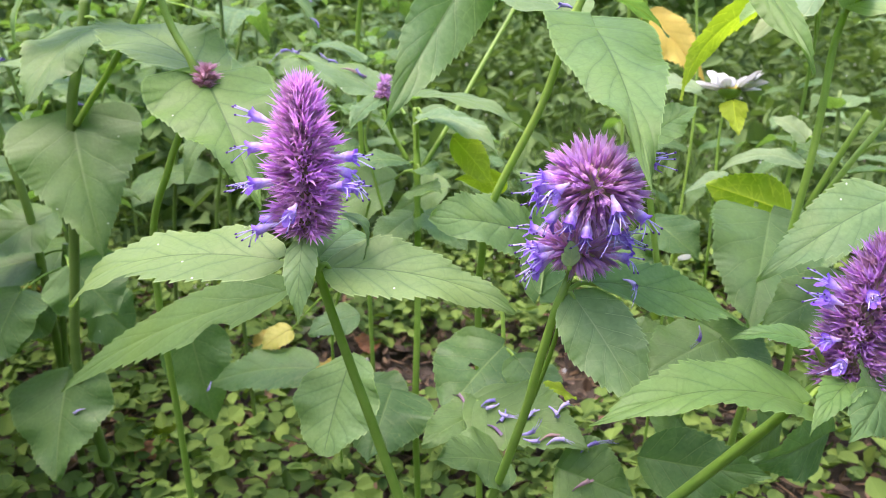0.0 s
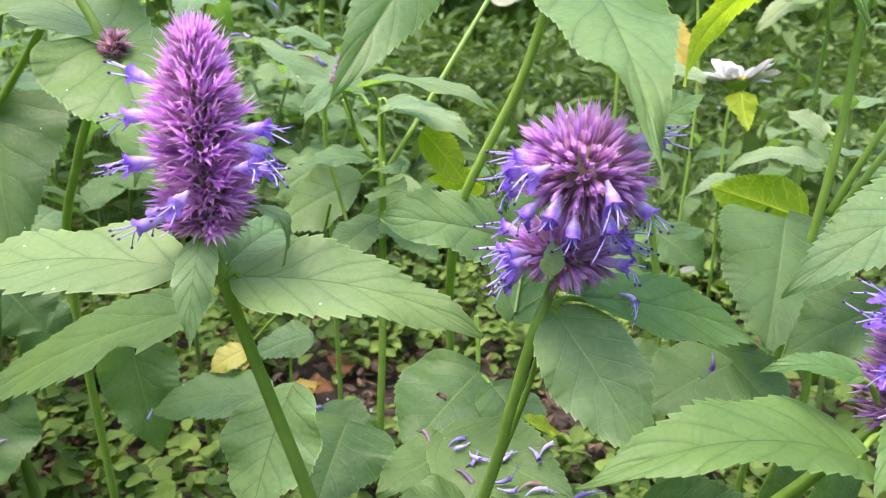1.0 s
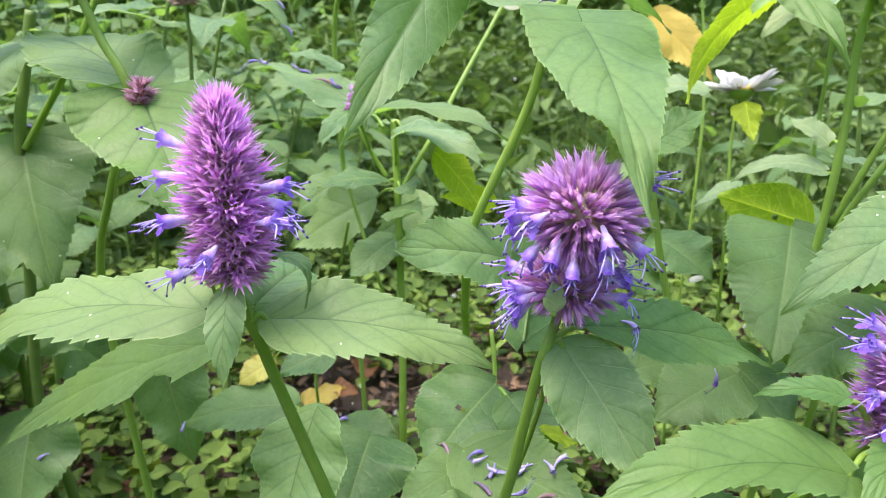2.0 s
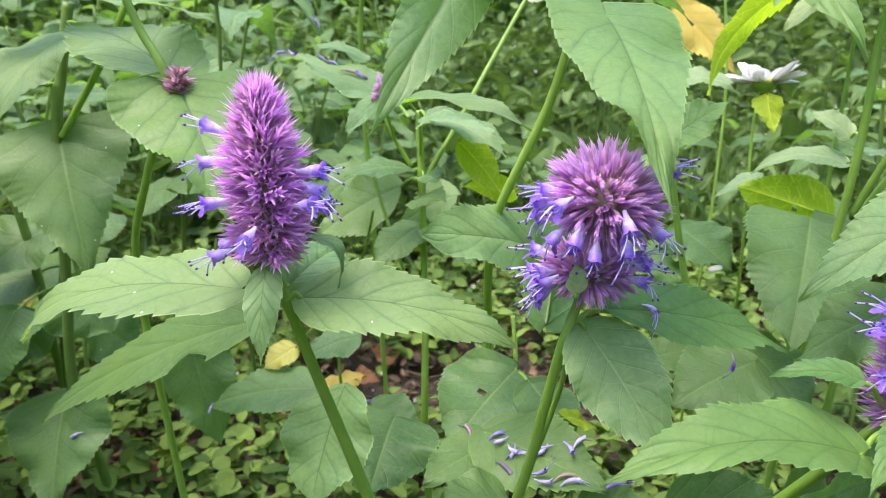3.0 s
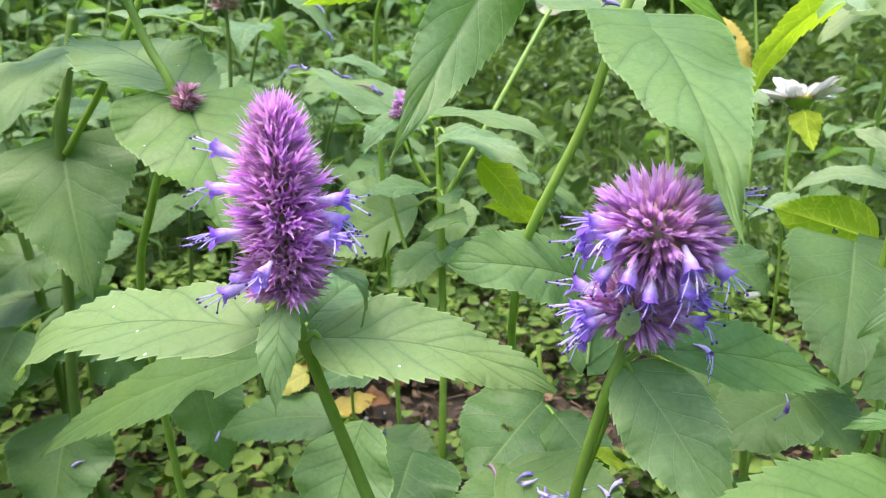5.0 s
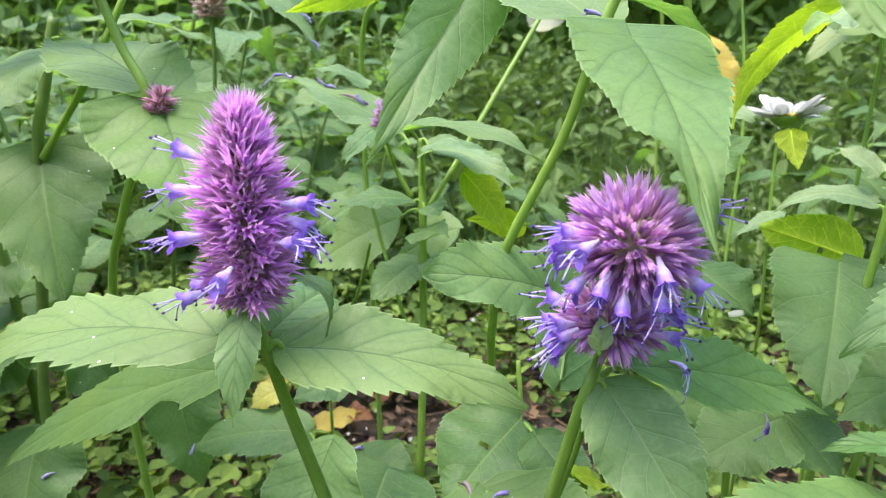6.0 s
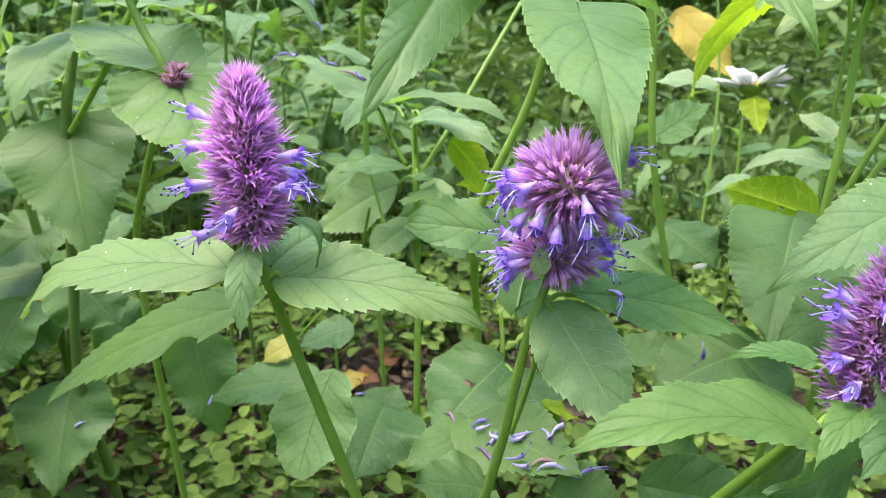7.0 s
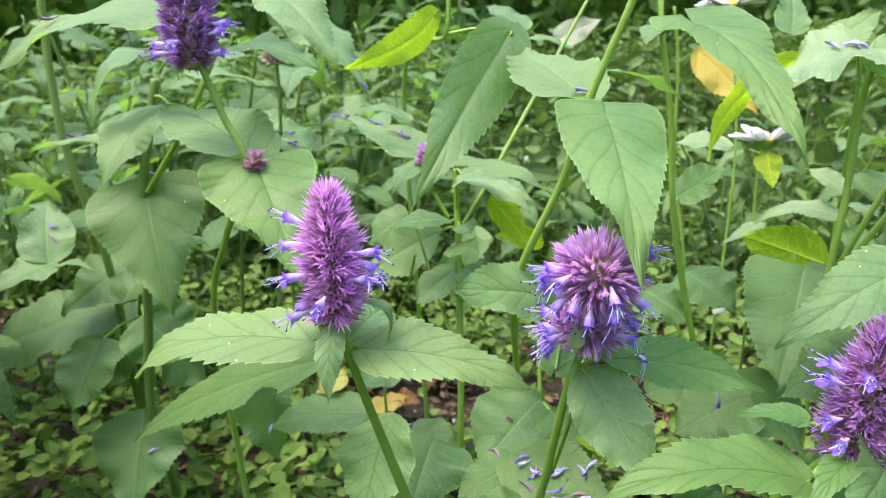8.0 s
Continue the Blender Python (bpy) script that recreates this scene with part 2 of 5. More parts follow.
SHRUB = plain("shrub_leaf", (0.09, 0.17, 0.045), (0.24, 0.38, 0.10), 3, 0.9, (1.4, 1.6, 0.6), 0.3, "island")
LITTER = plain("dead_leaf", (0.028, 0.018, 0.011), (0.20, 0.125, 0.062), 60, 0.75, per="island")


def ground_material():
    m, n, l, p = material("soil")
    tc = n.new("ShaderNodeTexCoord")
    f = noise_tex(n, l, 14, 6, tc.outputs["Object"], 0.65)
    g = noise_tex(n, l, 190, 4, tc.outputs["Object"], 0.7)
    c = ramp(n, l, math_node(n, l, "ADD", math_node(n, l, "MULTIPLY", f, 0.6), math_node(n, l, "MULTIPLY", g, 0.4)),
             (0.30, (0.022, 0.016, 0.010)), (0.55, (0.060, 0.043, 0.025)), (0.75, (0.13, 0.09, 0.05)))
    l.new(c, p.inputs["Base Color"])
    p.inputs["Roughness"].default_value = 0.9
    b = n.new("ShaderNodeBump")
    b.inputs["Strength"].default_value, b.inputs["Distance"].default_value = 0.9, 0.006
    l.new(g, b.inputs["Height"])
    l.new(b.outputs[0], p.inputs["Normal"])
    return m


SOIL = ground_material()

from mathutils.bvhtree import BVHTree

# ---- building blocks ----
PLACE = {}          # the pose of each linked object in the world


def thing(name, at, label, category, group="", kind=""):
    """An empty at a thing's base, which parents its parts."""
    ob = new(name)
    ob.empty_display_size = 0.01
    ob.matrix_basis = PLACE[ob] = Matrix.Translation(at)
    return tagged(ob, label, category, group, kind)


def part(name, mesh, mats, parent, label="", m=None):
    """Links a mesh (or a bmesh) as one object under a thing or a part; m is its pose in the world."""
    if isinstance(mesh, bmesh.types.BMesh):
        me = bpy.data.meshes.new(name)
        mesh.to_mesh(me)
        mesh.free()
        mesh = me
    if not mesh.materials:
        for k in mats if isinstance(mats, tuple) else (mats,):
            mesh.materials.append(k)
    ob = new(name, mesh)
    m = m or Matrix.Identity(4)
    PLACE[ob] = m
    if parent is not None:
        ob.parent = parent
        ob.matrix_parent_inverse = PLACE[parent].inverted()
    ob.matrix_basis = m
    return tagged(ob, label)


def smooth(bm):
    for f in bm.faces:
        f.smooth = True
    return bm


def axes(origin, along, up):
    """A pose with x along and z as near to up as may be."""
    x = Vector(along).normalized()
    y = Vector(up).cross(x).normalized()
    z = x.cross(y)
    return Matrix.Translation(origin) @ Matrix((x, y, z)).transposed().to_4x4()


def leaf_mesh(name, length, width, arch=0.06, fold=0.10, teeth=18, belly=0.42, point=1.0, wave=0.06, twist=0.0, hook=0.0, seed=0, cross=4, lobe=0.05, bite=None, notch=None, jag=1.0):
    """An ovate, toothed blade along x, its upper side to +z. belly and point shape its outline, arch bows it, fold lifts the halves,
    hook bends the tip down, twist turns it along its length (degrees). Notched veins, a thickened midrib beneath."""
    rnd = random.Random(seed)
    ph, ph2 = rnd.uniform(0, 6.3), rnd.uniform(0, 6.3)
    us = []
    for k in range(teeth):
        us += [(k + 0.03) / teeth, (k + 0.42) / teeth, (k + 0.86) / teeth]
    us = [0.0] + us[1:] + [1.0]
    point += 0.18
    peak = belly / (belly + point)
    top = peak ** belly * (1 - peak) ** point
    bm = bmesh.new()
    uvl = bm.loops.layers.uv.new("UVMap")
    rows, uv = [], {}
    cols = sorted([j / cross for j in range(-cross, cross + 1)] + [-0.05, 0.05])
    for i, u in enumerate(us):
        hw = 0.5 * width * (max(u, 0.0) ** belly) * (max(1 - u, 0) ** point) / top
        hw = max(hw, 0.0004 if u < 0.5 else 0.0002)
        tooth = (u * teeth) % 1.0
        amp = jag * min(0.14, 0.40 * length / teeth / max(hw, 0.001)) * min(1, 6 * u) * min(1, 5 * (1 - u))
        row = []
        for v in cols:
            a = abs(v)
            saw = (tooth - 0.35) * amp * (1.0 + 0.35 * math.sin(11 * u + ph + (2 if v > 0 else 0)))
            w = hw * (1 + saw * a ** 6)
            if notch and v * notch[1] > 0:                            # an eaten scallop in one margin
                w *= 1 - notch[2] * a * max(0.0, 1 - ((u - notch[0]) / 0.06) ** 2)
            y = v * w
            x = length * (u + 0.25 / teeth * tooth * a ** 6 - lobe * a * a * (1 - u) ** 5)
            z = arch * length * 4 * u * (1 - u) + fold * abs(y) * (1 - 0.5 * a)
            z -= hook * length * max(0, u - 0.6) ** 2 * 6.25
            z += wave * width * a * a * (math.sin(9 * u + ph + (2.1 if v > 0 else 0)) + 0.5 * math.sin(21 * u + ph2))
            # the blade swells between its side veins
            z += 0.006 * width * math.sin(2 * math.pi * 6.0 * (u - 0.5 * (a * 0.5) ** 0.85)) * math.sin(math.pi * min(1, a * 1.05)) * min(1, 4 * (1 - u))
            if a < 0.01:                                              # the midrib lies in a groove
                z -= 0.012 * width * min(1, 3 * (1 - u))
            t = radians(twist) * u
            y, z = y * math.cos(t) - (z - arch * length * 4 * u * (1 - u)) * math.sin(t), arch * length * 4 * u * (1 - u) + (z - arch * length * 4 * u * (1 - u)) * math.cos(t) + y * math.sin(t)
            q = bm.verts.new((x, y, z))
            uv[q] = (u, 0.5 + 0.5 * v)
            row.append(q)
        rows.append(row)
    for r0, r1 in zip(rows, rows[1:]):
        for k in range(len(r0) - 1):
            f = bm.faces.new((r0[k], r1[k], r1[k + 1], r0[k + 1]))
            f.smooth = True
            for lp in f.loops:
                lp[uvl].uv = uv[lp.vert]
    if bite:                                                          # a nibbled hole
        bmesh.ops.delete(bm, geom=[f for f in bm.faces if abs(sum(uv[q][0] for q in f.verts) / 4 - bite[0]) < 0.024 and abs(sum(uv[q][1] for q in f.verts) / 4 - bite[1]) < 0.05], context="FACES_ONLY")
    # midrib, a thin keel under the blade
    c = len(cols) // 2
    keel = []
    for i in range(0, len(us), 3):
        o = rows[i][c].co
        r = 0.018 * width * (1 - us[i]) + 0.0001
        keel.append([bm.verts.new(o + Vector((0, -r, -0.0001))), bm.verts.new(o + Vector((0, 0, -r * 1.5))), bm.verts.new(o + Vector((0, r, -0.0001)))])
    for r0, r1 in zip(keel, keel[1:]):
        for k in range(2):
            f = bm.faces.new((r0[k], r0[k + 1], r1[k + 1], r1[k]))
            f.smooth = True
            for lp in f.loops:
                lp[uvl].uv = (0.5, 0.5)
    me = bpy.data.meshes.new(name)
    bm.to_mesh(me)
    bm.free()
    return me


def tube(bm, pts, radii, sides=8, square=0.0, slot=0):
    """A tapering tube through the points; square > 0 gives a four-angled stem."""
    pts = [Vector(p) for p in pts]
    prev, n = None, len(pts)
    side = None
    for i, p in enumerate(pts):
        d = (pts[min(i + 1, n - 1)] - pts[max(i - 1, 0)]).normalized()
        if side is None:
            side = d.orthogonal().normalized()
        side = (side - d * side.dot(d)).normalized()
        other = d.cross(side)
        ring = []
        for k in range(sides):
            a = 2 * math.pi * k / sides
            r = radii[i] * (1 + square * abs(math.cos(2 * a)) - square * 0.5)
            ring.append(bm.verts.new(p + r * (math.cos(a) * side + math.sin(a) * other)))
        if prev:
            for k in range(sides):
                f = bm.faces.new((prev[k], prev[(k + 1) % sides], ring[(k + 1) % sides], ring[k]))
                f.smooth, f.material_index = True, slot
        else:
            bm.faces.new(ring[::-1]).material_index = slot
        prev = ring
    bm.faces.new(prev).material_index = slot
    return bm


def curve(pts, steps=6):
    """Points of a smooth line through pts."""
    pts = [Vector(p) for p in pts]
    if len(pts) < 3:
        return [pts[0].lerp(pts[-1], i / steps) for i in range(steps + 1)]
    out = []
    for i in range(len(pts) - 1):
        p0, p1, p2, p3 = pts[max(i - 1, 0)], pts[i], pts[i + 1], pts[min(i + 2, len(pts) - 1)]
        for k in range(steps):
            t = k / steps
            out.append(0.5 * ((2 * p1) + (p2 - p0) * t + (2 * p0 - 5 * p1 + 4 * p2 - p3) * t * t + (3 * p1 - p0 - 3 * p2 + p3) * t ** 3))
    return out + [pts[-1]]


def stem(plant, pts, r0, r1, ground=True, name="stem", mat=None, foot=(0.0, 0.02), nodes=()):
    """A stem through pts from the top down; with ground it runs on down to the soil, foot metres aside."""
    pts = [Vector(p) for p in pts]
    if ground:
        p = pts[-1]
        pts = pts + [Vector((p.x + foot[0] * 0.5, p.y + foot[1] * 0.5, p.z * 0.5)), Vector((p.x + foot[0], p.y + foot[1], -0.01))]
    line = curve(pts, 8)
    n = len(line) - 1
    rad = [r0 + (r1 - r0) * i / n for i in range(n + 1)]
    for q in nodes:
        rad = [r * (1 + 0.35 * math.exp(-((p - Vector(q)).length / 0.004) ** 2)) for p, r in zip(line, rad)]
    return part(name, tube(bmesh.new(), line, rad, 12, 0.22), mat or STEM, plant)


LEAVES = []


def leaf(plant, base, tip, up, width, mat=None, label="", stalk=None, seed=None, **kw):
    """A leaf from base to tip (metres), its upper side turned to up; stalk: the point of the stem that its stalk comes from."""
    base, tip = Vector(base), Vector(tip)
    seed = seed if seed is not None else len(LEAVES) * 7 + 3
    me = leaf_mesh("leaf", (tip - base).length, width, seed=seed, **kw)
    m = axes(base, tip - base, up)
    ob = part("leaf", me, mat or LEAF, plant, label, m)
    LEAVES.append(ob)
    if stalk:
        s = Vector(stalk)
        mid = s.lerp(base, 0.5) + Vector((0, 0, 0.002))
        inner = m @ Vector((0.03 * (tip - base).length, 0, kw.get("arch", 0.06) * 0.1 * (tip - base).length - 0.0020))
        line = curve([s, mid, base - Vector((0, 0, 0.0010)), inner], 5)
        part("leaf_stalk", tube(bmesh.new(), line, [0.0011 - 0.0004 * i / len(line) for i in range(len(line))], 6), STEM, plant)
    return ob


def calyx_mesh(name, length, r, teeth=5, flare=1.25, bow=0.08, seed=0, cut=0.50):
    """A slender ribbed cup along x that ends in long awl-shaped teeth, open at the mouth; bow bends it to one side."""
    rnd = random.Random(seed)
    bm = bmesh.new()
    uvl = bm.loops.layers.uv.new("UVMap")
    n = teeth * 2
    uv = {}

    def vert(x, rad, a):
        q = bm.verts.new((x * length, rad * r * math.cos(a), rad * r * math.sin(a) + bow * length * x * x))
        uv[q] = (min(x, 1.0), a / 6.2832)
        return q
    root, mouth = [[vert(x, rad * (1 if k % 2 else 0.86), 2 * math.pi * k / n) for k in range(n)] for x, rad in ((0.0, 0.40), (cut, 1.0))]
    for k in range(n):
        bm.faces.new((root[k], root[(k + 1) % n], mouth[(k + 1) % n], mouth[k]))
    for k in range(0, n, 2):
        a, reach = 2 * math.pi * k / n, rnd.uniform(0.86, 1.10)
        wide, mid = 0.30 * math.pi / teeth, cut + 0.48 * (reach - cut)
        e, f = vert(mid, 0.5 + 0.5 * flare, a - wide), vert(mid, 0.5 + 0.5 * flare, a + wide)
        tip = vert(reach, flare * rnd.uniform(0.85, 1.2), a + rnd.uniform(-0.15, 0.15))
        for face in ((mouth[k - 1], mouth[k], e), (mouth[k], f, e), (mouth[k], mouth[(k + 1) % n], f), (e, f, tip)):
            bm.faces.new(face)
    for f in bm.faces:
        f.smooth = True
        for lp in f.loops:
            lp[uvl].uv = uv[lp.vert]
    me = bpy.data.meshes.new(name)
    bm.to_mesh(me)
    bm.free()
    return me


def floret_mesh(name, length=0.0095, seed=0, stamens=True):
    """A two-lipped corolla along x: a widening tube, two upper lobes, three lower ones, four stamens with dark anthers."""
    rnd = random.Random(seed)
    bm = bmesh.new()
    n, prev = 10, None
    for x, s, sag in ((0, 0.0006, 0), (0.30, 0.0009, 0), (0.52, 0.0016, 0.0001), (0.68, 0.0019, 0.0002), (0.80, 0.0018, 0.0002)):
        cur = [bm.verts.new((x * length, s * math.cos(2 * math.pi * k / n), s * math.sin(2 * math.pi * k / n) - sag)) for k in range(n)]
        if prev:
            for k in range(n):
                bm.faces.new((prev[k], prev[(k + 1) % n], cur[(k + 1) % n], cur[k])).smooth = True
        prev = cur
    # lobes: pairs of mouth edges drawn out into rounded tips
    for k, reach, lift in ((1, 0.17, 0.0009), (3, 0.17, 0.0009), (5, 0.10, -0.0012), (7, 0.24, -0.0026), (9, 0.10, -0.0012)):
        a, b, c = prev[k - 1], prev[k], prev[(k + 1) % n]
        ends = []
        for q, w in ((a, 0.75), (b, 1.0), (c, 0.75)):
            r = Vector((0, q.co.y, q.co.z)) * (0.35 * w)
            ends.append(bm.verts.new(q.co + r + Vector((reach * length * w + rnd.uniform(-0.0002, 0.0002), 0, lift * w * 0.6))))
        bm.faces.new((a, b, ends[1], ends[0])).smooth = True
        bm.faces.new((b, c, ends[2], ends[1])).smooth = True
    if stamens:
        for k in range(4):
            y, up = (k - 1.5) * 0.0007, (0.0006 if k in (1, 2) else -0.0010)
            end = Vector((length * rnd.uniform(1.15, 1.70), y * rnd.uniform(1, 5), up * rnd.uniform(-1.0, 4.0) - 0.0006))
            line = curve([(length * 0.6, y * 0.6, up * 0.5), (length * 1.0, y, up), tuple(end)], 3)
            tube(bm, line, [0.00019] * len(line), 5, slot=1)
            d = (line[-1] - line[-2]).normalized() * 0.0005
            tube(bm, [end - d * 0.4, end + d * 0.5, end + d * 1.4], [0.00025, 0.00045, 0.0002], 5, slot=2)
    me = bpy.data.meshes.new(name)
    bm.to_mesh(me)
    bm.free()
    return me


def crowd(bm, me, poses):
    """Adds copies of a mesh to bm at the poses, in its second material."""
    bm.loops.layers.uv.verify()
    for m in poses:
        k0, v0 = len(bm.faces), len(bm.verts)
        bm.from_mesh(me)
        bm.verts.ensure_lookup_table()
        bm.faces.ensure_lookup_table()
        for q in bm.verts[v0:]:
            q.co = m @ q.co
        for face in bm.faces[k0:]:
            face.material_index = 1


CALYX_SHAPES = [calyx_mesh("calyx", 0.0098, 0.00100, 5, 2.1, 0.06, 1, 0.60), calyx_mesh("calyx", 0.0092, 0.00106, 5, 2.3, 0.12, 2, 0.62), calyx_mesh("calyx", 0.0102, 0.00094, 5, 1.9, 0.02, 3, 0.58)]
TOP_SHAPES = [calyx_mesh("calyx", 0.0100, 0.00092, 5, 2.2, 0.05, 4, 0.58), calyx_mesh("calyx", 0.0106, 0.00086, 5, 1.9, 0.10, 5, 0.58)]
FADED_SHAPES = [calyx_mesh("calyx", 0.0108, 0.00086, 4, 0.80, 0.10, 6, 0.74), calyx_mesh("calyx", 0.0100, 0.00090, 4, 1.2, 0.03, 7, 0.70), calyx_mesh("calyx", 0.0110, 0.00082, 4, 0.60, 0.16, 8, 0.76)]
FLORET_SHAPES = [floret_mesh("floret", 0.0092, k) for k in range(4)]


TONED = {}          # calyx shapes in other colours


def spike(plant, base, top, radius, profile, count, faded=False, florets=(), lean=(-4, 76), seed=1, label="", tone=None):
    """A flower spike from base to top: a core, calyx cups in a spiral, open florets.
    profile: pairs (share of the height, share of radius); florets: (height share, degrees round, upward degrees)."""
    rnd = random.Random(seed)
    base, top = Vector(base), Vector(top)
    axis = top - base
    h = axis.length
    frame_ = axes(base, axis, Vector((0, -1, 0.2)))           # x up the spike, z to the viewer's side

    def prof(u):
        for (a, ra), (b, rb) in zip(profile, profile[1:]):
            if u <= b:
                return ra + (rb - ra) * (u - a) / max(b - a, 1e-6)
        return profile[-1][1]
    bm = bmesh.new()
    n = 14
    line = [frame_ @ Vector((h * (0.94 * i / n), 0, 0)) for i in range(n + 1)]
    tube(bm, line, [radius * 0.36 * (0.5 + 0.5 * prof(i / n)) * (1 - 0.75 * (i / n) ** 4) * (1 + 0.12 * (i % 2)) for i in range(n + 1)], 10)
    inner = []
    for i in range(round(count * 1.5)):                           # the cups deeper in, one mesh with the core
        u = min(0.97, max(0.02, (i + 0.5) / (count * 1.5) + rnd.uniform(-0.02, 0.02)))
        ang, el = i * 2.39996 + 1.2, radians(lean[0] + (lean[1] - lean[0]) * u ** 2.3 + rnd.uniform(-18, 18))
        out = Vector((math.sin(el), math.cos(el) * math.sin(ang), math.cos(el) * math.cos(ang)))
        size = rnd.uniform(0.8, 1.0)
        root = Vector((h * u, 0, 0)) + out * (radius * prof(u) * rnd.uniform(0.64, 0.94) - 0.0090 * size)
        inner.append(frame_ @ axes(root, out, out.orthogonal()) @ Matrix.Diagonal((size, size, size, 1)))
    crowd(bm, FADED_SHAPES[1] if faded else CALYX_SHAPES[1], inner)
    core = part("flower_spike", bm, (SPIKE_CORE, tone or (CALYX_FADED if faded else CALYX)), plant, label)
    shapes = FADED_SHAPES if faded else CALYX_SHAPES
    # whorls of small clusters; the cups of a cluster splay from one point
    tiers, round_ = max(3, round(h / 0.0062)), 6
    each = max(3, round(count / (tiers * round_)))
    for i in range(tiers * round_ * each):
        tier, spot = i // (round_ * each), i // each
        own = random.Random(seed * 977 + spot)
        u = (tier + 0.55 + own.uniform(-0.10, 0.10)) / tiers
        ang = (spot % round_ + 0.5 * (tier % 2)) * 2 * math.pi / round_ + own.uniform(-0.16, 0.16) + 0.52
        el = radians(lean[0] + (lean[1] - lean[0]) * u ** 2.3) + own.uniform(-0.10, 0.10)
        k = i % each
        swing, wide = k * 2 * math.pi / each + rnd.uniform(-0.4, 0.4), rnd.uniform(0.22, 0.50) if k else 0.08
        ang += wide * math.cos(swing) * (0.85 + 0.6 * u)
        el += wide * math.sin(swing) * 0.72
        reach = radius * prof(u) * rnd.uniform(0.76, 1.16) * (1.06 if k == 0 else 1.0)
        out = Vector((math.sin(el), math.cos(el) * math.sin(ang), math.cos(el) * math.cos(ang)))
        size = rnd.uniform(0.86, 1.12) * (0.78 + 0.22 * prof(u))
        tip = Vector((h * u, 0, 0)) + out * reach
        root = tip - out * (0.0096 * size)
        up = Vector((1, 0, 0)).cross(out)
        m = frame_ @ axes(root, out, up if up.length > 0.05 else Vector((0, 0, 1))) @ Matrix.Rotation(rnd.uniform(0, 6.3), 4, "X") @ Matrix.Diagonal((size, size, size, 1))
        if tone:
            key = (tone.name, faded, i % len(shapes))
            if key not in TONED:
                TONED[key] = shapes[i % len(shapes)].copy()
                TONED[key].materials.clear()
            part("calyx", TONED[key], tone, core, "", m)
        elif faded or u < 0.55 + 0.1 * rnd.uniform(-1, 1):
            part("calyx", shapes[i % len(shapes)], CALYX_FADED if faded else CALYX, core, "", m)
        else:                                                     # the youngest cups, at the top, are pinker
            part("calyx", TOP_SHAPES[i % 2], CALYX_YOUNG, core, "", m)
    for k, (u, ang, el) in enumerate(florets):
        a, e = radians(ang), radians(el)
        out = Vector((math.sin(e), math.cos(e) * math.sin(a), math.cos(e) * math.cos(a)))
        root = Vector((h * u, 0, 0)) + out * (radius * prof(u) * 0.74)
        lift = Vector((1, 0, 0)) - out * out.x
        part("floret", FLORET_SHAPES[k % 4], (COROLLA, STAMEN, ANTHER), core, "open violet floret with long stamens",
             frame_ @ axes(root, out, lift) @ Matrix.Rotation(rnd.uniform(-0.4, 0.4), 4, "X"))
    return core


def head(plant, centre, pole, radius, count, squash, florets=(), seed=1, label=""):
    """A rounded flower head: faded calyx cups that all point away from its centre; pole: a point on its crown."""
    rnd = random.Random(seed)
    centre = Vector(centre)
    frame_ = axes(centre, Vector(pole) - centre, Vector((0, -1, 0.2)))
    bm = bmesh.new()
    bmesh.ops.create_icosphere(bm, subdivisions=2, radius=radius * 0.5)
    for q in bm.verts:
        q.co.x *= squash
        q.co *= 1 + 0.15 * noise.noise(q.co * 400)
        q.co = frame_ @ q.co
    smooth(bm)
    inner = []
    for i in range(round(count * 0.8)):
        z, ang = 1 - 1.86 * (i + 0.5) / (count * 0.8), i * 2.39996 + 1.0
        out = Vector((z, math.sqrt(max(0, 1 - z * z)) * math.sin(ang), math.sqrt(max(0, 1 - z * z)) * math.cos(ang)))
        root = Vector((out.x * squash, out.y, out.z)) * radius * rnd.uniform(0.72, 0.84) - out * 0.0090
        inner.append(frame_ @ axes(root, out, out.orthogonal()))
    crowd(bm, FADED_SHAPES[2], inner)
    core = part("flower_spike", bm, (SPIKE_CORE, CALYX_FADED), plant, label)
    for i in range(count):
        z = 1 - 1.86 * (i + 0.5) / count
        ang = i * 2.39996 + rnd.uniform(-0.12, 0.12)
        r = math.sqrt(max(0, 1 - z * z))
        out = Vector((z, r * math.sin(ang), r * math.cos(ang)))
        out = (out + Vector([rnd.gauss(0, 0.09) for _ in range(3)])).normalized()
        size = rnd.uniform(0.88, 1.1)
        tip = Vector((out.x * squash, out.y, out.z)) * radius * rnd.uniform(0.93, 1.06)
        m = frame_ @ axes(tip - out * 0.0098 * size, out, out.orthogonal()) @ Matrix.Rotation(rnd.uniform(0, 6.3), 4, "X") @ Matrix.Diagonal((size, size, size, 1))
        part("calyx", FADED_SHAPES[i % 3], CALYX_FADED, core, "", m)
    side = axes(centre, (0, 0, 1), (0, -1, 0))                   # florets are told from the upright
    for k, (ang, el, droop) in enumerate(florets):
        a, e = radians(ang), radians(el)
        out = Vector((math.sin(e), math.cos(e) * math.sin(a), math.cos(e) * math.cos(a)))
        way = (out + Vector((-droop, 0, 0))).normalized()
        m = side @ axes(out * radius * 0.72, way, Vector((1, 0, 0)) - way * way.x) @ Matrix.Rotation(rnd.uniform(-0.4, 0.4), 4, "X") @ Matrix.Diagonal((0.92, 1.08, 1.08, 1))
        part("floret", FLORET_SHAPES[k % 4], (COROLLA, STAMEN, ANTHER), core, "open violet floret with long stamens", m)
    return core


